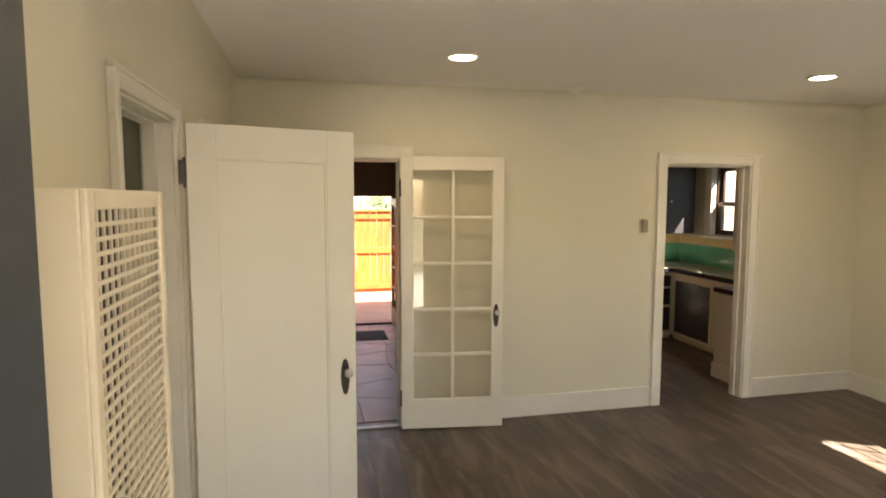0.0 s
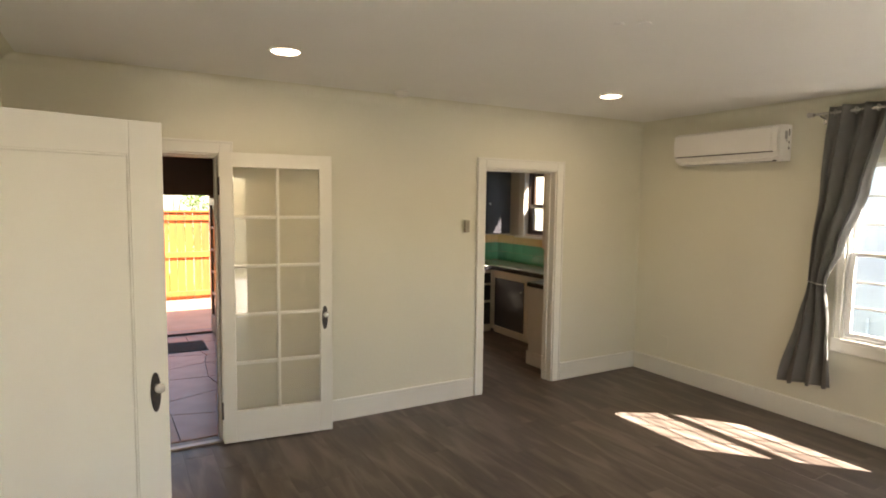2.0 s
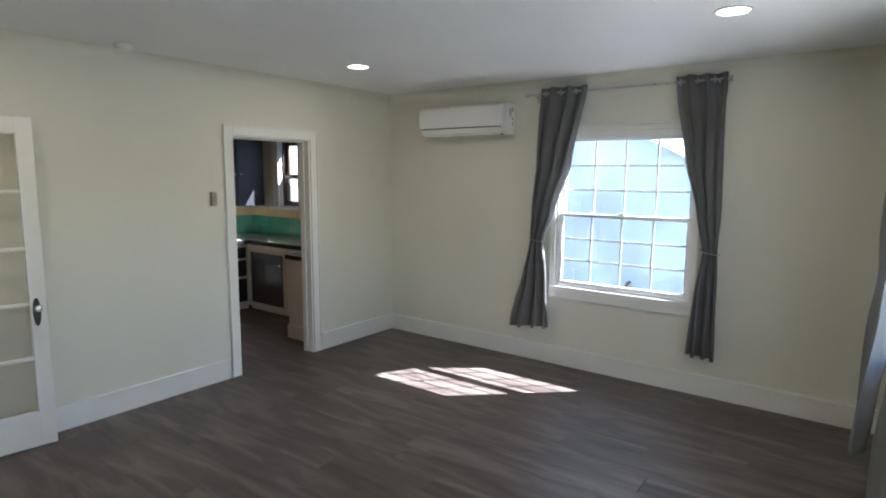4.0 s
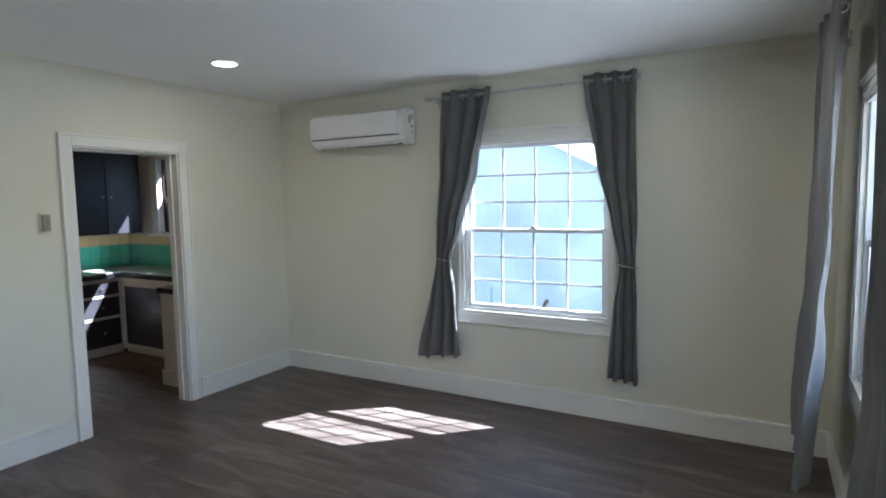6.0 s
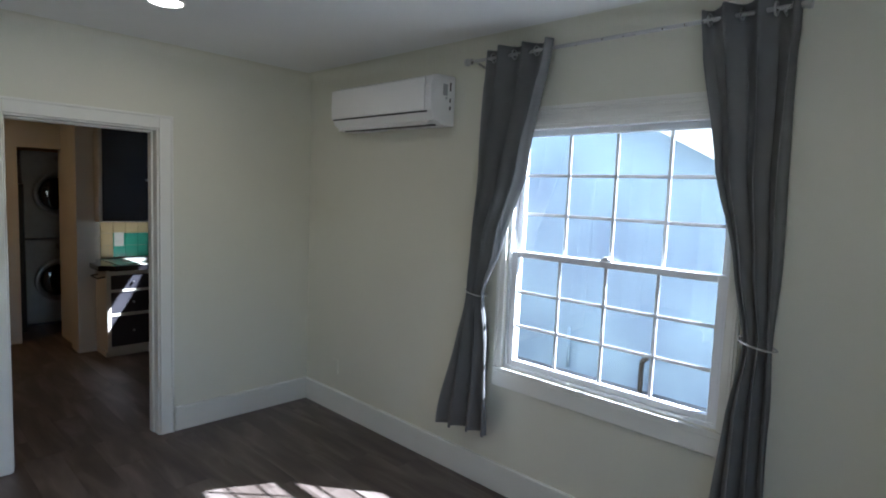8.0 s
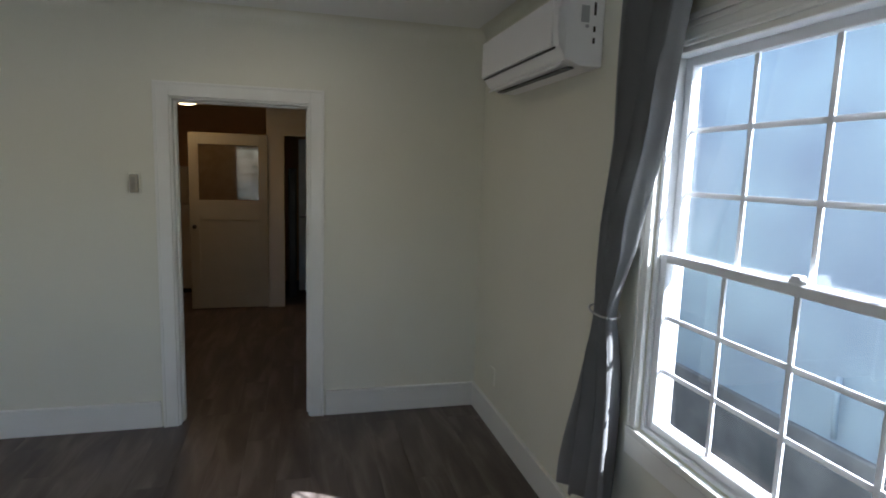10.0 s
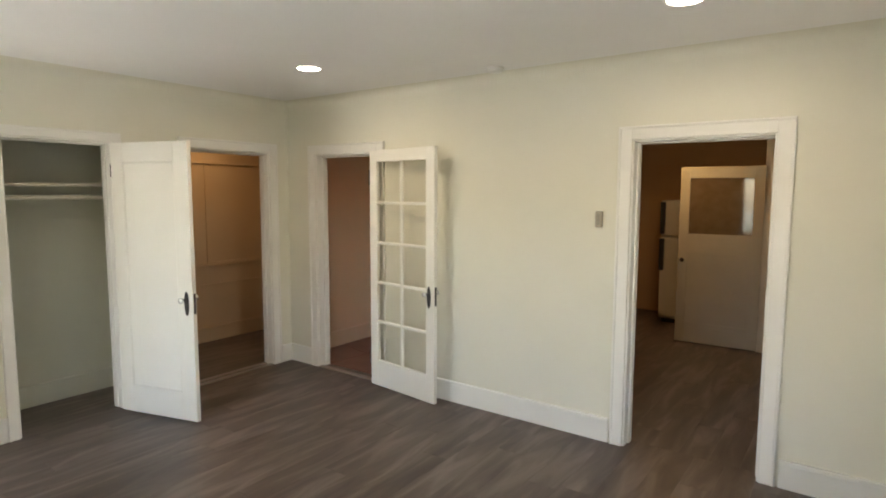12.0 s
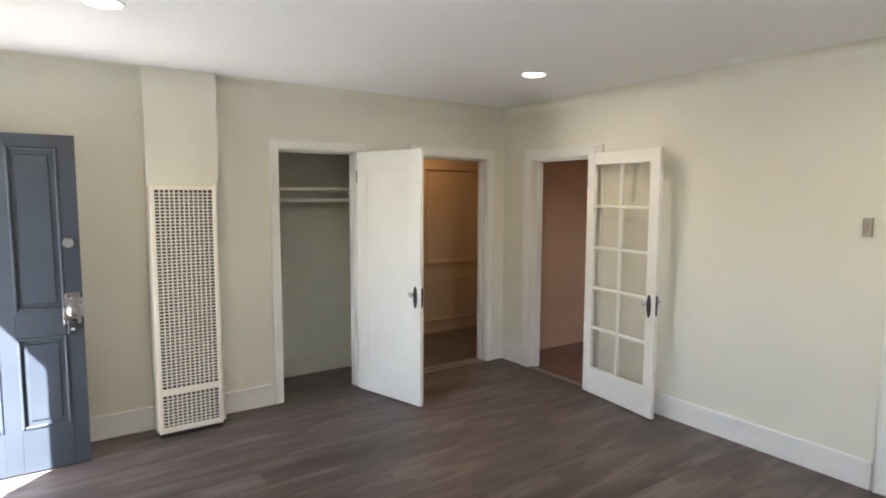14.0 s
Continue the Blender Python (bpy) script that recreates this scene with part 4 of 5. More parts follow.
boxes("door_sill", [((0.62, PE - 0.03, -0.012), (1.60, PE + 0.17, 0.022))], M_DKWOOD, kind="structure", bevel=0.003)
_d = empty("door_mat", (1.09, 2.98, -0.004), "small dark rectangular door mat on the stone floor", "door mat")
boxes("mat", [((-0.33, -0.24, 0), (0.33, 0.24, 0.012))], M_MAT, _d, bevel=0.003)
boxes("border", [((-0.345, -0.255, 0), (-0.33, 0.255, 0.008)), ((0.33, -0.255, 0), (0.345, 0.255, 0.008)), ((-0.33, -0.255, 0), (0.33, -0.24, 0.008)), ((-0.33, 0.24, 0), (0.33, 0.255, 0.008))],
      M_BLACK, _d, "rubber border", bevel=0.002)

# ---- kitchen ----


def tiles_on(parent_mat, name, origin, du, dv, nu, nv, su, sv, nrm, mat, gap=0.002, th=0.006, label=""):
    """Rows of tiles on a backing of grout."""
    o, du, dv, nrm = Vector(origin), Vector(du), Vector(dv), Vector(nrm)
    back = boxes(name, [(o, o + du * (nu * su) + dv * (nv * sv) + nrm * 0.004)], parent_mat, kind="structure", label=label)
    a, b = du * (gap / 2) + dv * (gap / 2) + nrm * 0.004, du * (su - gap / 2) + dv * (sv - gap / 2) + nrm * (0.004 + th)
    bm = bmesh.new()
    add_box(bm, a, b)
    me = finish("tile", bm, mat, back).data
    proto = back.children[0]
    proto.location = o
    for i in range(nu):
        for j in range(nv):
            if i or j:
                t = new("tile", me)
                t.parent = back
                t.location = o + du * (su * i) + dv * (sv * j)
    return back


CT = 0.885
# base cabinets along the north wall: an angled end, drawers, then the corner
_d = empty("base_cabinet", (4.455, 2.65, 0), "cream base cabinet with charcoal drawers beside the laundry", "kitchen cabinet")
boards("carcass", [((0, -0.58, 0.07), (0.02, 0, CT - 0.05)), ((0.44, -0.58, 0.07), (0.46, 0, CT - 0.05)), ((0.02, -0.58, 0.07), (0.44, 0, 0.09)), ((0.02, -0.02, 0.09), (0.44, 0, CT - 0.05)),
                  ((0.0, -0.60, 0.05), (0.035, -0.58, CT - 0.04)), ((0.425, -0.60, 0.05), (0.46, -0.58, CT - 0.04)), ((0.035, -0.60, CT - 0.085), (0.425, -0.58, CT - 0.04)),
                  ((0.035, -0.60, 0.05), (0.425, -0.58, 0.10)), ((0.035, -0.60, 0.400), (0.425, -0.58, 0.425)), ((0.035, -0.60, 0.635), (0.425, -0.58, 0.655))], M_KWHITE, _d, bevel=0.002)
boxes("toe_kick", [((0, -0.55, 0), (0.46, 0, 0.05))], M_KWHITE, _d)
for _z0, _z1 in ((0.66, 0.795), (0.43, 0.63), (0.105, 0.395)):
    _f = boxes("drawer", [((0.04, -0.592, _z0), (0.42, -0.575, _z1))], M_DKCAB, _d, "charcoal drawer front", bevel=0.002)
    _bm = bmesh.new()
    add_cyl(_bm, (0.23, -0.598, (_z0 + _z1) / 2), 0.006, 0.014, "y", 10)
    add_ball(_bm, (0.23, -0.610, (_z0 + _z1) / 2), 0.012, u=12, v=8)
    finish("knob", _bm, M_STEEL, _f, "small bright knob")
_d = empty("towel_rail", (4.42, 2.18, 0.775), "short black towel rail on the end of the cabinet", "towel rail")
_bm = bmesh.new()
add_tube(_bm, [(0.03, -0.10, 0.01), (-0.03, -0.10, 0.0), (-0.035, -0.08, 0), (-0.035, 0.10, 0), (-0.03, 0.12, 0), (0.03, 0.12, 0.01)], 0.007)
finish("bar", _bm, M_BLACK, _d, smooth=True)

_d = empty("base_cabinet", (5.40, 1.30, 0), "cream base cabinet with a charcoal door under the kitchen window", "kitchen cabinet")
boards("carcass", [((-0.49, 0, 0.07), (0, 0.02, CT - 0.05)), ((-0.49, 0.73, 0.07), (0, 0.75, CT - 0.05)), ((-0.49, 0.02, 0.07), (0, 0.73, 0.09)), ((-0.51, 0.0, 0.05), (-0.49, 0.05, CT - 0.04)),
                  ((-0.51, 0.69, 0.05), (-0.49, 0.75, CT - 0.04)), ((-0.51, 0.05, CT - 0.14), (-0.49, 0.69, CT - 0.04)), ((-0.51, 0.05, 0.05), (-0.49, 0.69, 0.10))], M_KWHITE, _d, bevel=0.002)
boxes("toe_kick", [((-0.47, 0, 0), (0, 0.75, 0.05))], M_KWHITE, _d)
_f = boxes("door", [((-0.508, 0.055, 0.105), (-0.488, 0.685, CT - 0.145))], M_DKCAB, _d, "charcoal door", bevel=0.003)
_bm = bmesh.new()
add_ball(_bm, (-0.522, 0.10, 0.62), 0.012, u=12, v=8)
add_cyl(_bm, (-0.512, 0.10, 0.62), 0.006, 0.014, "x", 10)
finish("knob", _bm, M_STEEL, _f, "small bright knob")
_d = empty("base_cabinet", (5.40, 0.60, 0), "cream base cabinet between the window cabinet and the tall cabinet", "kitchen cabinet")
boxes("carcass", [((-0.51, 0.02, 0.05), (0, 0.695, CT - 0.04))], M_KWHITE, _d, bevel=0.003)
boxes("toe_kick", [((-0.47, 0.02, 0), (0, 0.695, 0.05))], M_KWHITE, _d)
_d = empty("stove_cabinet", (4.38, 0.14, 0), "cream cabinet with a black edged top inside the kitchen doorway", "kitchen cabinet")
boxes("carcass", [((0, 0, 0.10), (1.0, 0.46, CT - 0.04))], M_KWHITE, _d, bevel=0.004)
boxes("plinth", [((-0.015, 0, 0), (1.0, 0.475, 0.10)), ((-0.015, 0, 0.10), (0.0, 0.475, 0.145))], M_KWHITE, _d, bevel=0.004)

_d = empty("counter", (0, 0, 0), "cream tiled kitchen counter with a black tile edge", "counter")
_bm = bmesh.new()
_pts = [(4.40, 2.10), (4.52, 2.02), (4.88, 2.02), (4.88, 0.62), (5.40, 0.62), (5.40, 2.65), (4.46, 2.65), (4.46, 2.39), (4.40, 2.39)]
_lo, _hi = [_bm.verts.new((x, y, CT - 0.045)) for x, y in _pts], [_bm.verts.new((x, y, CT + 0.004)) for x, y in _pts]
for _i in range(len(_pts)):
    _j = (_i + 1) % len(_pts)
    _bm.faces.new((_lo[_i], _lo[_j], _hi[_j], _hi[_i]))
_bm.faces.new(_hi)
_bm.faces.new(_lo[::-1])
finish("slab", _bm, M_BLACKT, _d, "black tile edge")
boxes("top", [((4.56, 2.06, CT + 0.0045), (4.92, 2.638, CT + 0.010)), ((4.92, 0.66, CT + 0.0045), (5.388, 2.638, CT + 0.010))], M_WTILE, _d, "cream tile field")
_d = empty("counter", (4.36, 0.132, CT - 0.045), "black edged counter top on the stove cabinet", "counter")
boxes("slab", [((0, 0, 0), (1.035, 0.49, 0.045))], M_BLACKT, _d, "black tile edge", bevel=0.004)
boxes("top", [((0.03, 0.03, 0.0455), (1.02, 0.46, 0.052))], M_WTILE, _d, "cream tile field")

_d = empty("upper_cabinet", (4.460, 2.65, 1.29), "charcoal painted upper cabinet with two doors and small steel knobs", "kitchen cabinet")
boxes("carcass", [((0, -0.37, 0), (0.875, 0, 1.15))], M_KWHITE, _d, bevel=0.003)
for _a, _b, _k in ((0.03, 0.462, 0.42), (0.468, 0.862, 0.51)):
    _f = boxes("door", [((_a, -0.390, 0.012), (_b, -0.370, 1.14))], M_DKCAB, _d, "charcoal cabinet door", bevel=0.003)
    _bm = bmesh.new()
    add_cyl(_bm, (_k, -0.397, 0.42), 0.006, 0.014, "y", 10)
    add_ball(_bm, (_k, -0.410, 0.42), 0.013, u=12, v=8)
    finish("knob", _bm, M_STEEL, _f, "small steel knob")
_d = empty("upper_cabinet", (4.56, 0.14, 1.235), "tan painted upper cabinet beside the kitchen doorway", "kitchen cabinet")
boxes("carcass", [((0, 0, 0), (0.84, 0.48, 1.20))], M_KWHITE, _d, bevel=0.004)
boxes("door", [((0.01, 0.48, 0.01), (0.40, 0.50, 1.19))], M_KWHITE, _d, bevel=0.003)
boxes("door", [((0.41, 0.48, 0.01), (0.83, 0.50, 1.19))], M_KWHITE, _d, bevel=0.003)

tiles_on(M_GROUT, "tile_border_end", (4.568, 2.66, CT + 0.012), (1, 0, 0), (0, 0, 1), 1, 2, 0.1165, 0.1275, (0, -1, 0), M_YELLOW, label="pale yellow tile border")
tiles_on(M_GROUT, "backsplash_north", (4.6845, 2.66, CT + 0.012), (1, 0, 0), (0, 0, 1), 6, 2, 0.119, 0.1275, (0, -1, 0), M_GREEN, label="sea green tiled backsplash")
tiles_on(M_GROUT, "backsplash_east", (5.40, 0.66, CT + 0.012), (0, 1, 0), (0, 0, 1), 17, 2, 0.117, 0.1275, (-1, 0, 0), M_GREEN, label="sea green tiled backsplash")
tiles_on(M_GROUT, "tile_border_north", (4.568, 2.66, CT + 0.268), (1, 0, 0), (0, 0, 1), 7, 1, 0.1187, 0.115, (0, -1, 0), M_YELLOW, label="pale yellow tile border")
tiles_on(M_GROUT, "tile_border_east", (5.40, 0.66, CT + 0.268), (0, 1, 0), (0, 0, 1), 17, 1, 0.117, 0.115, (-1, 0, 0), M_YELLOW, label="pale yellow tile border")

sash_window("window_3", Matrix.Translation((5.455, KW[1], 0)) @ Matrix.Rotation(radians(-90), 4, "Z"), KW[1] - KW[0], KW[2], KW[3], 1.68, 1, 1, 1, M_DKWOOD,
            "dark stained double-hung kitchen window", frame=0.045, side=0.045)
boxes("window_casing_3", [((5.38, KW[1], KW[2] - 0.02), (5.40, KW[1] + 0.12, 2.40)), ((5.38, KW[0] - 0.12, KW[2] - 0.02), (5.40, KW[0], 2.40)), ((5.38, KW[0], KW[3]), (5.40, KW[1], 2.40)),
                          ((5.33, KW[0] - 0.14, KW[2] - 0.045), (5.40, KW[1] + 0.14, KW[2] - 0.02))], M_TRIM, kind="structure", bevel=0.003)
_d = empty("window_valance", (5.30, 2.215, 2.30), "white scalloped wooden valance board over the kitchen window", "valance")
_bm = bmesh.new()
_edge = []
_L = 2.215 - KW[0] + 0.12
for _i in range(49):
    _t = _i / 48
    _edge.append((-_t * _L, -0.13 + 0.11 * (1 - math.exp(-((_t if _t < 0.5 else 1 - _t) / 0.11) ** 2)) + 0.018 * abs(math.sin(_t * math.pi * 6))))
_f0 = [_bm.verts.new((0, y, z)) for y, z in _edge] + [_bm.verts.new((0, -_L, 0.10)), _bm.verts.new((0, 0, 0.10))]
_f1 = [_bm.verts.new((0.018, v.co.y, v.co.z)) for v in _f0]
_bm.faces.new(_f0)
_bm.faces.new(_f1[::-1])
for _i in range(len(_f0)):
    _j = (_i + 1) % len(_f0)
    _bm.faces.new((_f0[_i], _f0[_j], _f1[_j], _f1[_i]))
finish("board", _bm, M_TRIM, _d)
boxes("end_board", [((0.018, 0.0, -0.12), (0.098, 0.018, 0.10))], M_TRIM, _d, bevel=0.002)

_d = empty("paper_sheet", (4.74, 2.649, 1.085), "white paper notice on the green tiles", "paper")
boxes("sheet", [((-0.045, -0.0015, -0.07), (0.045, 0, 0.075))], M_PAPER, _d)
_d = empty("faucet", (5.36, 1.02, 1.02), "chrome wall-mounted kitchen faucet", "faucet")
_bm = bmesh.new()
add_tube(_bm, [(0.03, 0, 0), (-0.04, 0, 0), (-0.10, 0, 0.02), (-0.16, 0, 0.01), (-0.18, 0, -0.03)], 0.011, 10)
finish("spout", _bm, M_STEEL, _d, smooth=True)
for _y in (-0.09, 0.09):
    _bm = bmesh.new()
    add_cyl(_bm, (-0.01, _y, 0), 0.014, 0.07, "x", 14)
    add_box(_bm, (-0.055, _y - 0.035, -0.006), (-0.042, _y + 0.035, 0.006))
    finish("handle", _bm, M_STEEL, _d)

# the half-glazed inner door
_d = empty("kitchen_door", (3.79, 3.115, 0), "worn cream half-glazed door standing open in the kitchen", "door", rz=182.3)
W_ = 0.83
boxes("stile", [((0, -0.018, 0.015), (0.10, 0.018, 1.985))], M_KDOOR, _d, bevel=0.002)
boxes("stile", [((W_ - 0.10, -0.018, 0.015), (W_, 0.018, 1.985))], M_KDOOR, _d, bevel=0.002)
boxes("rail", [((0.10, -0.018, 1.86), (W_ - 0.10, 0.018, 1.985))], M_KDOOR, _d, bevel=0.002)
boxes("rail", [((0.10, -0.018, 1.02), (W_ - 0.10, 0.018, 1.245))], M_KDOOR, _d, bevel=0.002)
boxes("rail", [((0.10, -0.018, 0.015), (W_ - 0.10, 0.018, 0.24))], M_KDOOR, _d, bevel=0.002)
boxes("panel", [((0.095, -0.011, 0.235), (W_ - 0.095, 0.011, 1.025))], M_KDOOR, _d, bevel=0.001)
boxes("mail_slot", [((0.22, 0.018, 0.185), (0.56, 0.024, 0.20))], M_KDOOR, _d, "painted strip near the foot", bevel=0.001)
boxes("pane", [((0.098, -0.002, 1.243), (W_ - 0.098, 0.002, 1.862))], M_DOORPANE, _d, "reflecting glass pane with brown reflections in its colour")
_bm = bmesh.new()
add_cyl(_bm, (W_ - 0.05, 0.030, 0.95), 0.009, 0.03, "y", 12)
add_ball(_bm, (W_ - 0.05, 0.052, 0.95), 0.024, (1, 0.8, 1), u=12, v=8)
finish("knob", _bm, M_BRONZE, _d)

_d = empty("refrigerator", (2.53, 3.95, 0), "old cream refrigerator with a top freezer, against the far wall", "refrigerator")
boxes("body", [((0, 0.05, 0.06), (0.72, 0.70, 1.60))], M_FRIDGE, _d, bevel=0.008)
boxes("feet", [((0.03, 0.08, 0), (0.69, 0.68, 0.06))], M_BLACK, _d)
for _n, _z0, _z1 in (("lower_door", 0.10, 1.13), ("freezer_door", 1.15, 1.60)):
    _f = boxes(_n, [((0.0, 0, _z0), (0.72, 0.05, _z1))], M_FRIDGE, _d, bevel=0.008, seg=2)
    boxes("handle", [((-0.004, -0.05, max(_z0 + 0.02, 0.70)), (0.052, 0, _z1 - 0.02))], M_BLACK, _f, "dark vertical handle", bevel=0.006)


def laundry(z, label, name):
    d = empty(name, (4.13, 3.88, z), label, name.replace("_", " "))
    boxes("body", [((0, 0, 0.01 if z else 0.03), (0.66, 0.62, 0.99))], M_APPL, d, bevel=0.01, seg=2)
    bm = bmesh.new()
    add_ring(bm, (0.33, -0.01, 0.52), 0.21, 0.030, "y", 36, 8)
    door = finish("door_ring", bm, M_STEEL, d, "silver door ring", smooth=True)
    bm = bmesh.new()
    add_ball(bm, (0.33, 0.0, 0.52), 0.185, (1, 0.22, 1), u=24, v=12)
    finish("door_glass", bm, M_SMOKE, door, "dark round door glass", smooth=True)
    boxes("control_panel", [((0.02, -0.006, 0.86), (0.64, 0, 0.97))], M_APPL, d, bevel=0.003)
    bm = bmesh.new()
    add_cyl(bm, (0.33, -0.018, 0.915), 0.03, 0.03, "y", 20)
    finish("dial", bm, M_STEEL, d)
    if not z:
        boxes("base", [((0.03, 0.03, 0.0), (0.63, 0.6, 0.03))], M_BLACK, d)
    return d


laundry(0.0, "white front-loading washing machine with a dark round door", "washing_machine")
laundry(1.0, "white front-loading dryer stacked on the washing machine", "tumble_dryer")
_d = empty("ironing_board", (4.06, 3.60, 0), "dark folded ironing board leaning in the laundry", "ironing board")
boxes("board", [((-0.05, 0, 0.0), (0.04, 0.08, 1.62))], M_BLACK, _d, bevel=0.012, seg=2)
_d = empty("ceiling_light", (3.06, 2.50, 2.44), "round flush kitchen ceiling light, switched on", "ceiling light")
_bm = bmesh.new()
add_cyl(_bm, (0, 0, -0.015), 0.10, 0.03, "z", 32)
add_cyl(_bm, (0, 0, -0.09), 0.012, 0.14, "z", 12)
finish("base", _bm, M_STEEL, _d)
_bm = bmesh.new()
add_ball(_bm, (0, 0, -0.175), 0.12, (1, 1, 0.42), u=28, v=12)
finish("shade", _bm, M_GLOWK, _d, "glowing glass shade", smooth=True)

# ---- outdoors ----
FX0, FX1, FY = -1.2, 5.4, 7.90
FENCE = empty("fence", (0, FY, -0.25), "redwood board fence in full sun behind the patio", "fence")
for _i in range(4):
    _x = FX0 + 0.05 + _i * (FX1 - FX0) / 3
    boxes("post", [((_x - 0.045, 0.03, 0), (_x + 0.045, 0.12, 1.72))], M_FENCE, FENCE, bevel=0.004)
for _z, _h in ((0.08, 0.10), (0.84, 0.11), (1.56, 0.10)):
    boxes("rail", [((FX0, -0.045, _z), (FX1, -0.005, _z + _h))], M_FENCE, FENCE, bevel=0.004)
boxes("cap", [((FX0, -0.07, 1.715), (FX1, 0.08, 1.755))], M_FENCE, FENCE, bevel=0.004)
_bm = bmesh.new()
add_box(_bm, (-0.068, -0.004, 0.02), (0.068, 0.014, 1.715))
_me = finish("board", _bm, M_FENCE, FENCE).data
_r = random.Random(4)
FENCE.children[-1].location = (FX0 + 0.07, 0, 0)
_x = FX0 + 0.22
while _x < FX1:
    _o = new("board", _me)
    _o.parent = FENCE
    _o.location = (_x, _r.uniform(-0.002, 0.004), 0)
    _x += 0.139 + _r.uniform(0, 0.011)


def shrub(x, y, w, h, n, seed, label, base=-0.26):
    d = empty("shrub", (x, y, base), label, "shrub", "shrubs behind the fence")
    r = random.Random(seed)
    bm = bmesh.new()
    for k in range(7):
        a = r.uniform(0, 6.28)
        add_tube(bm, [(0.05 * math.cos(a), 0.05 * math.sin(a), 0), (0.2 * w * math.cos(a), 0.15 * w * math.sin(a), h * 0.5),
                      (0.42 * w * math.cos(a), 0.3 * w * math.sin(a), h * r.uniform(0.7, 0.95))], 0.016, 6)
    finish("stems", bm, M_BARK, d)
    verts, faces = [], []
    blobs = [(r.uniform(-0.5, 0.5) * w, r.uniform(-0.25, 0.25) * w, h * r.uniform(0.45, 0.98), r.uniform(0.14, 0.30)) for _ in range(16)]
    for k in range(n):
        bx, by, bz, br = r.choice(blobs)
        v = Vector((r.gauss(0, 1), r.gauss(0, 1), r.gauss(0, 1))).normalized() * br * r.uniform(0.5, 1)
        c = Vector((bx, by, bz)) + v
        a, b = Vector((r.gauss(0, 1), r.gauss(0, 1), r.gauss(0, 1))).normalized(), Vector((r.gauss(0, 1), r.gauss(0, 1), r.gauss(0, 1)))
        b = a.cross(b).normalized()
        s = r.uniform(0.025, 0.05)
        i = len(verts)
        verts += [c - a * s, c + b * s * 0.45, c + a * s, c - b * s * 0.45]
        faces.append((i, i + 1, i + 2, i + 3))
    me = bpy.data.meshes.new("leaves")
    me.from_pydata([tuple(v) for v in verts], [], faces)
    me.materials.append(M_LEAF)
    o = new("leaves", me)
    o.parent = d
    tagged(o, kind="stuff", label="small green leaves")


for _i, (_x, _y, _h) in enumerate(((0.4, 8.7, 2.35), (1.5, 8.8, 2.25), (2.6, 8.7, 2.40), (3.8, 8.8, 2.3))):
    shrub(_x, _y, 1.0, _h, 1500, 20 + _i, "leafy green shrub behind the fence")
for _i, (_x, _y, _h) in enumerate(((-1.5, -13, 2.6), (1.5, -14, 2.2), (4.5, -13.5, 2.9), (7.5, -14.5, 2.4))):
    shrub(_x, _y, 2.2, _h, 1500, 40 + _i, "leafy green shrub across the street")

# the neighbouring house: gable wall towards the window
NX, PKY, PKZ = 6.85, 0.25, 3.59
_d = empty("neighbour_house", (NX, 0, -0.16), "pale blue stucco house with white rake boards and shingle roof", "house")


def roofz(y):
    return PKZ + 0.16 - 0.52 * abs(y - PKY)


_bm = bmesh.new()
_ys = [-4.4, PKY, 2.3]
_f0 = [_bm.verts.new((0, y, roofz(y))) for y in _ys] + [_bm.verts.new((0, _ys[-1], 0.36)), _bm.verts.new((0, _ys[0], 0.36))]
_f1 = [_bm.verts.new((4.0, v.co.y, v.co.z)) for v in _f0]
_bm.faces.new(_f0)
_bm.faces.new(_f1[::-1])
for _i in range(5):
    _bm.faces.new((_f0[_i], _f0[(_i + 1) % 5], _f1[(_i + 1) % 5], _f1[_i]))
finish("wall", _bm, M_STUCCO, _d)
boxes("foundation", [((-0.03, -4.42, -0.11), (4.0, 2.32, 0.46))], material("dark_foundation", (0.15, 0.16, 0.18), 0.9, colour2=(0.07, 0.08, 0.095), scale=3, bump=0.5, bscale=30), _d, "dark stained foundation", bevel=0.01)
for _s in (-1, 1):
    _ye = PKY + (2.3 if _s > 0 else -4.9)
    _bm = bmesh.new()
    _p = [(-0.22, PKY, roofz(PKY)), (-0.22, _ye, roofz(_ye)), (4.1, _ye, roofz(_ye)), (4.1, PKY, roofz(PKY))]
    _lo, _hi = [_bm.verts.new(p) for p in _p], [_bm.verts.new((p[0], p[1], p[2] + 0.07)) for p in _p]
    _bm.faces.new(_lo)
    _bm.faces.new(_hi[::-1])
    for _i in range(4):
        _bm.faces.new((_lo[_i], _lo[(_i + 1) % 4], _hi[(_i + 1) % 4], _hi[_i]))
    finish("roof", _bm, M_SHINGLE, _d, "grey shingle roof slope")
    _bm = bmesh.new()
    _p = [(-0.25, PKY, roofz(PKY) + 0.05), (-0.25, _ye, roofz(_ye) + 0.05), (-0.25, _ye, roofz(_ye) - 0.13), (-0.25, PKY, roofz(PKY) - 0.13)]
    _lo, _hi = [_bm.verts.new(p) for p in _p], [_bm.verts.new((p[0] + 0.03, p[1], p[2])) for p in _p]
    _bm.faces.new(_lo)
    _bm.faces.new(_hi[::-1])
    for _i in range(4):
        _bm.faces.new((_lo[_i], _lo[(_i + 1) % 4], _hi[(_i + 1) % 4], _hi[_i]))
    finish("rake_board", _bm, M_TRIM, _d, "white rake board")
_bm = bmesh.new()
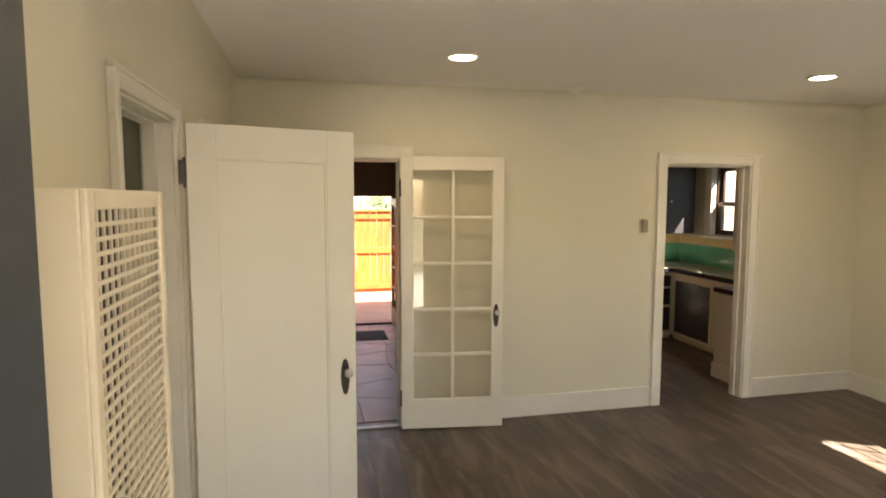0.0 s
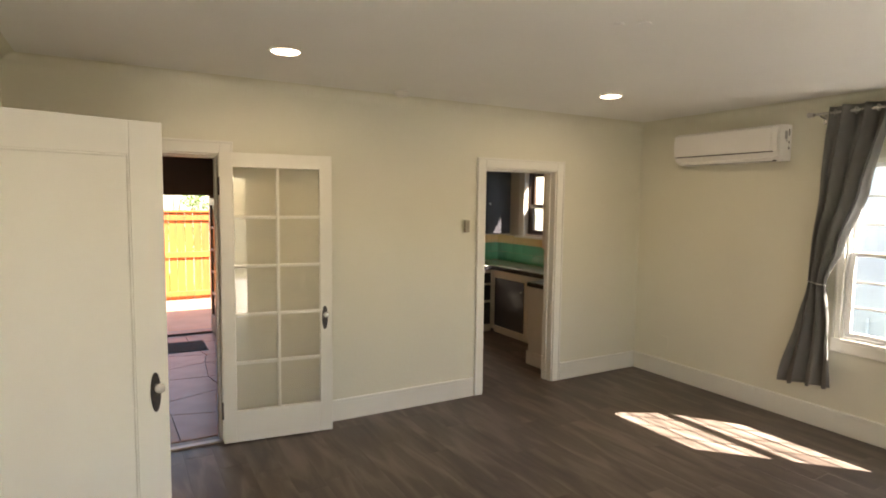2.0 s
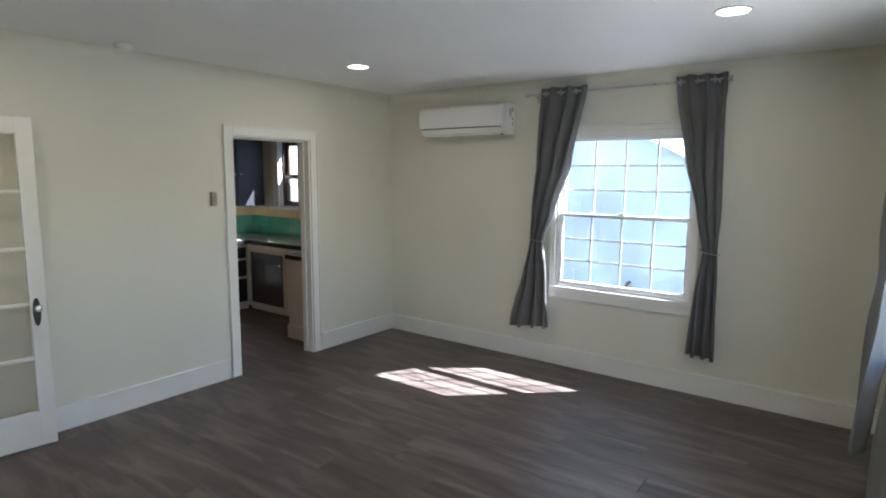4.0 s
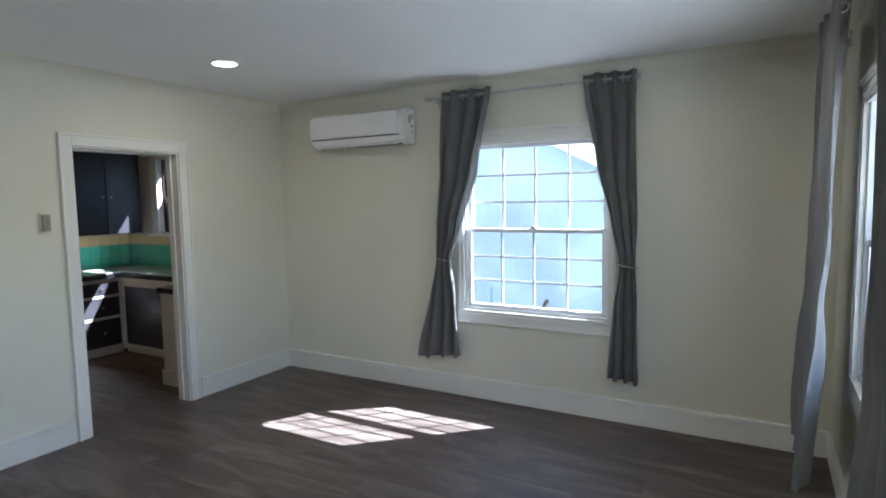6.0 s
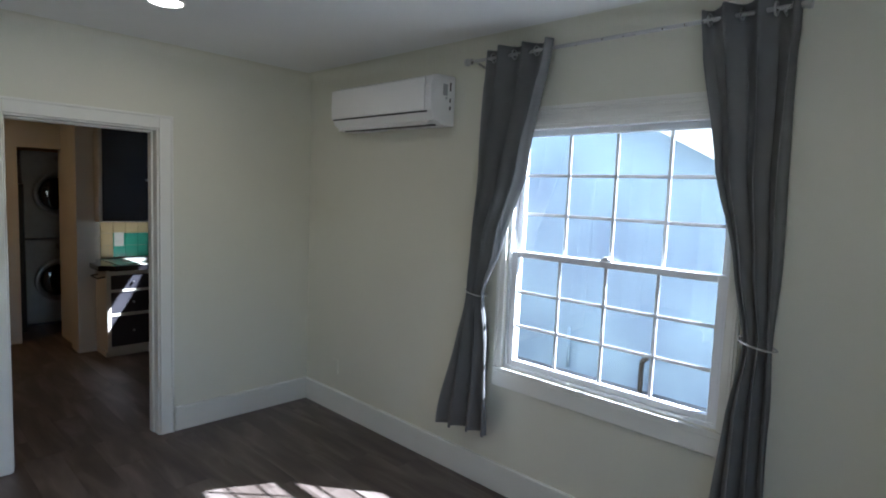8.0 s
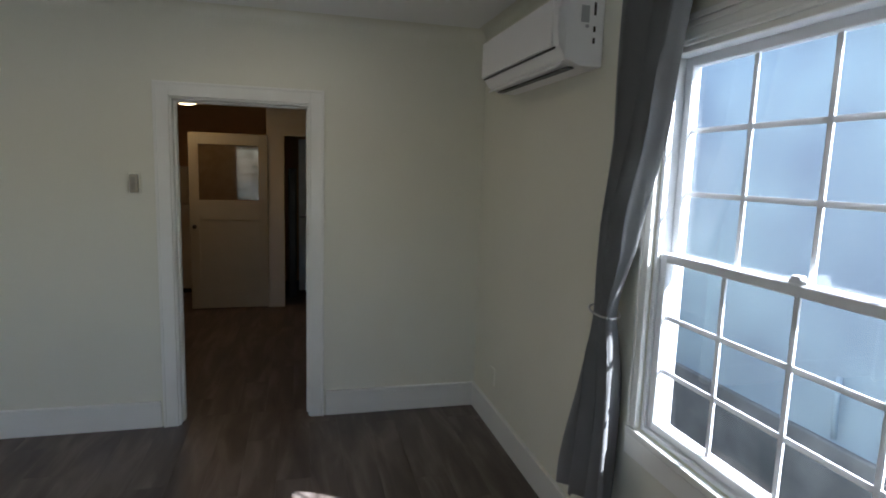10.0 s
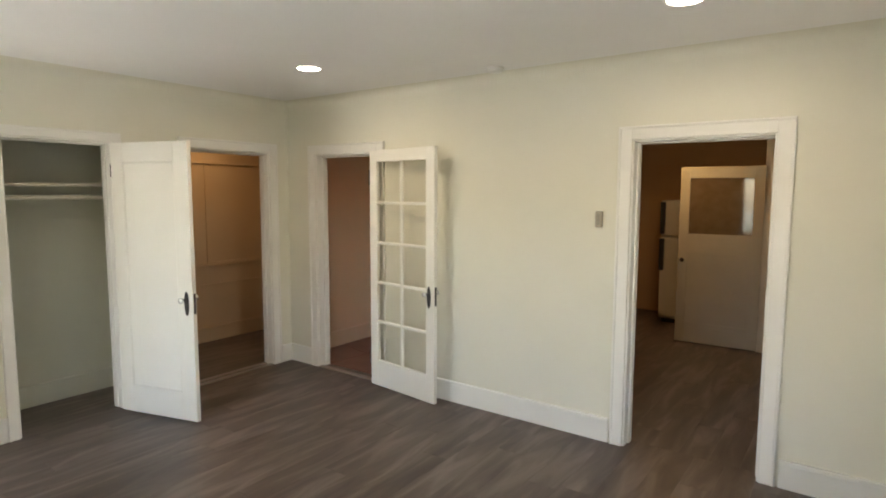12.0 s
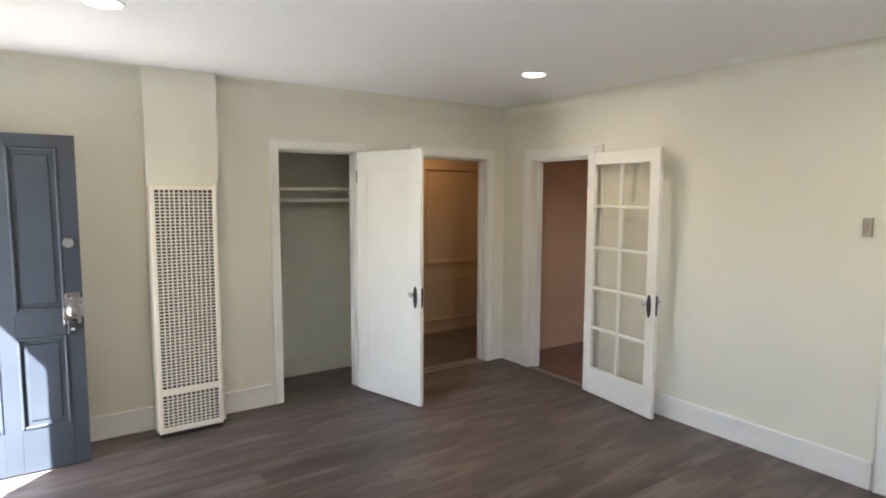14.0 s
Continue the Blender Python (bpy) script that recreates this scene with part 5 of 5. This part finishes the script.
add_tube(_bm, [(-0.04, -2.15, 0.20), (-0.07, -2.15, 0.38), (-0.07, -2.15, 0.62), (-0.09, -2.16, 0.70), (-0.10, -2.20, 0.74)], 0.019, 8)
finish("pipe", _bm, M_DARKHOLE, _d, "dark bent pipe", smooth=True)
_bm = bmesh.new()
add_tube(_bm, [(-0.04, -1.52, 0.5), (-0.05, -1.52, 0.66), (-0.05, -1.52, 0.83)], 0.014, 8)
finish("pipe", _bm, M_STUCCO, _d, "thin painted pipe", smooth=True)

# ---- floor pieces, last ----


def planks(parent, x0, x1, y0, y1, seed, w=0.182, length=1.22):
    r = random.Random(seed)
    made = {}
    x = x0
    while x < x1 - 0.01:
        ww = min(w, x1 - x)
        y = y0 - r.uniform(0, length)
        while y < y1:
            a, b = max(y, y0), min(y + length, y1)
            if b - a > 0.02:
                key = (round(ww, 3), round(b - a, 2))
                if key not in made:
                    bm = bmesh.new()
                    g = 0.0003
                    L = b - a
                    e = 0.0008
                    lo = [bm.verts.new(v) for v in ((g, g, -0.008), (ww - g, g, -0.008), (ww - g, L - g, -0.008), (g, L - g, -0.008))]
                    mi = [bm.verts.new(v) for v in ((g, g, -e * 0.6), (ww - g, g, -e * 0.6), (ww - g, L - g, -e * 0.6), (g, L - g, -e * 0.6))]
                    hi = [bm.verts.new(v) for v in ((g + e, g + e, 0), (ww - g - e, g + e, 0), (ww - g - e, L - g - e, 0), (g + e, L - g - e, 0))]
                    for p, q in ((lo, mi), (mi, hi)):
                        for k in range(4):
                            bm.faces.new((p[k], p[(k + 1) % 4], q[(k + 1) % 4], q[k]))
                    bm.faces.new(hi)
                    ob = finish("plank", bm, M_PLANK, parent)
                    made[key] = ob.data
                else:
                    ob = new("plank", made[key])
                    ob.parent = parent
                ob.location = (x, a, 0)
            y += length
        x += w


planks(FLOOR, 0.0, X1, YS - 0.02, T + 0.0, 1)
planks(FLOOR, -T, 0.0, OP[0], OP[1], 5)
planks(FLOOR, -0.62, 0.0, -2.42, -1.42, 2)
planks(FLOOR, -1.30, -T, -1.22, 0.85, 3)
planks(FLOORK, 1.90, 5.40, T, KN, 4)


def flagstones(parent, x0, x1, y0, y1, nx, ny, seed):
    r = random.Random(seed)
    P = {}
    for i in range(nx + 1):
        for j in range(ny + 1):
            jx = 0 if i in (0, nx) else r.uniform(-0.09, 0.09)
            jy = 0 if j in (0, ny) else r.uniform(-0.12, 0.12)
            P[i, j] = Vector((x0 + (x1 - x0) * i / nx + jx, y0 + (y1 - y0) * j / ny + jy, 0))
    for i in range(nx):
        for j in range(ny):
            q = [P[i, j], P[i + 1, j], P[i + 1, j + 1], P[i, j + 1]]
            tris = [q] if r.random() < 0.55 else ([q[:3], [q[0], q[2], q[3]]] if r.random() < 0.5 else [[q[0], q[1], q[3]], q[1:]])
            for poly in tris:
                c = sum(poly, Vector()) / len(poly)
                ins = [p + (c - p).normalized() * 0.004 for p in poly]
                bm = bmesh.new()
                lo = [bm.verts.new((p.x - c.x, p.y - c.y, -0.012)) for p in ins]
                mi = [bm.verts.new((p.x - c.x, p.y - c.y, -0.004)) for p in ins]
                hi = [bm.verts.new(((p.x - c.x) * 0.985, (p.y - c.y) * 0.985, r.uniform(-0.001, 0.0))) for p in ins]
                n = len(ins)
                for a, b in ((lo, mi), (mi, hi)):
                    for k in range(n):
                        bm.faces.new((a[k], a[(k + 1) % n], b[(k + 1) % n], b[k]))
                bm.faces.new(hi)
                ob = finish("flagstone", bm, M_STONE, parent)
                ob.location = c


flagstones(FLOORP, 0.0, 1.72, T + 0.02, PE - 0.03, 4, 7, 6)
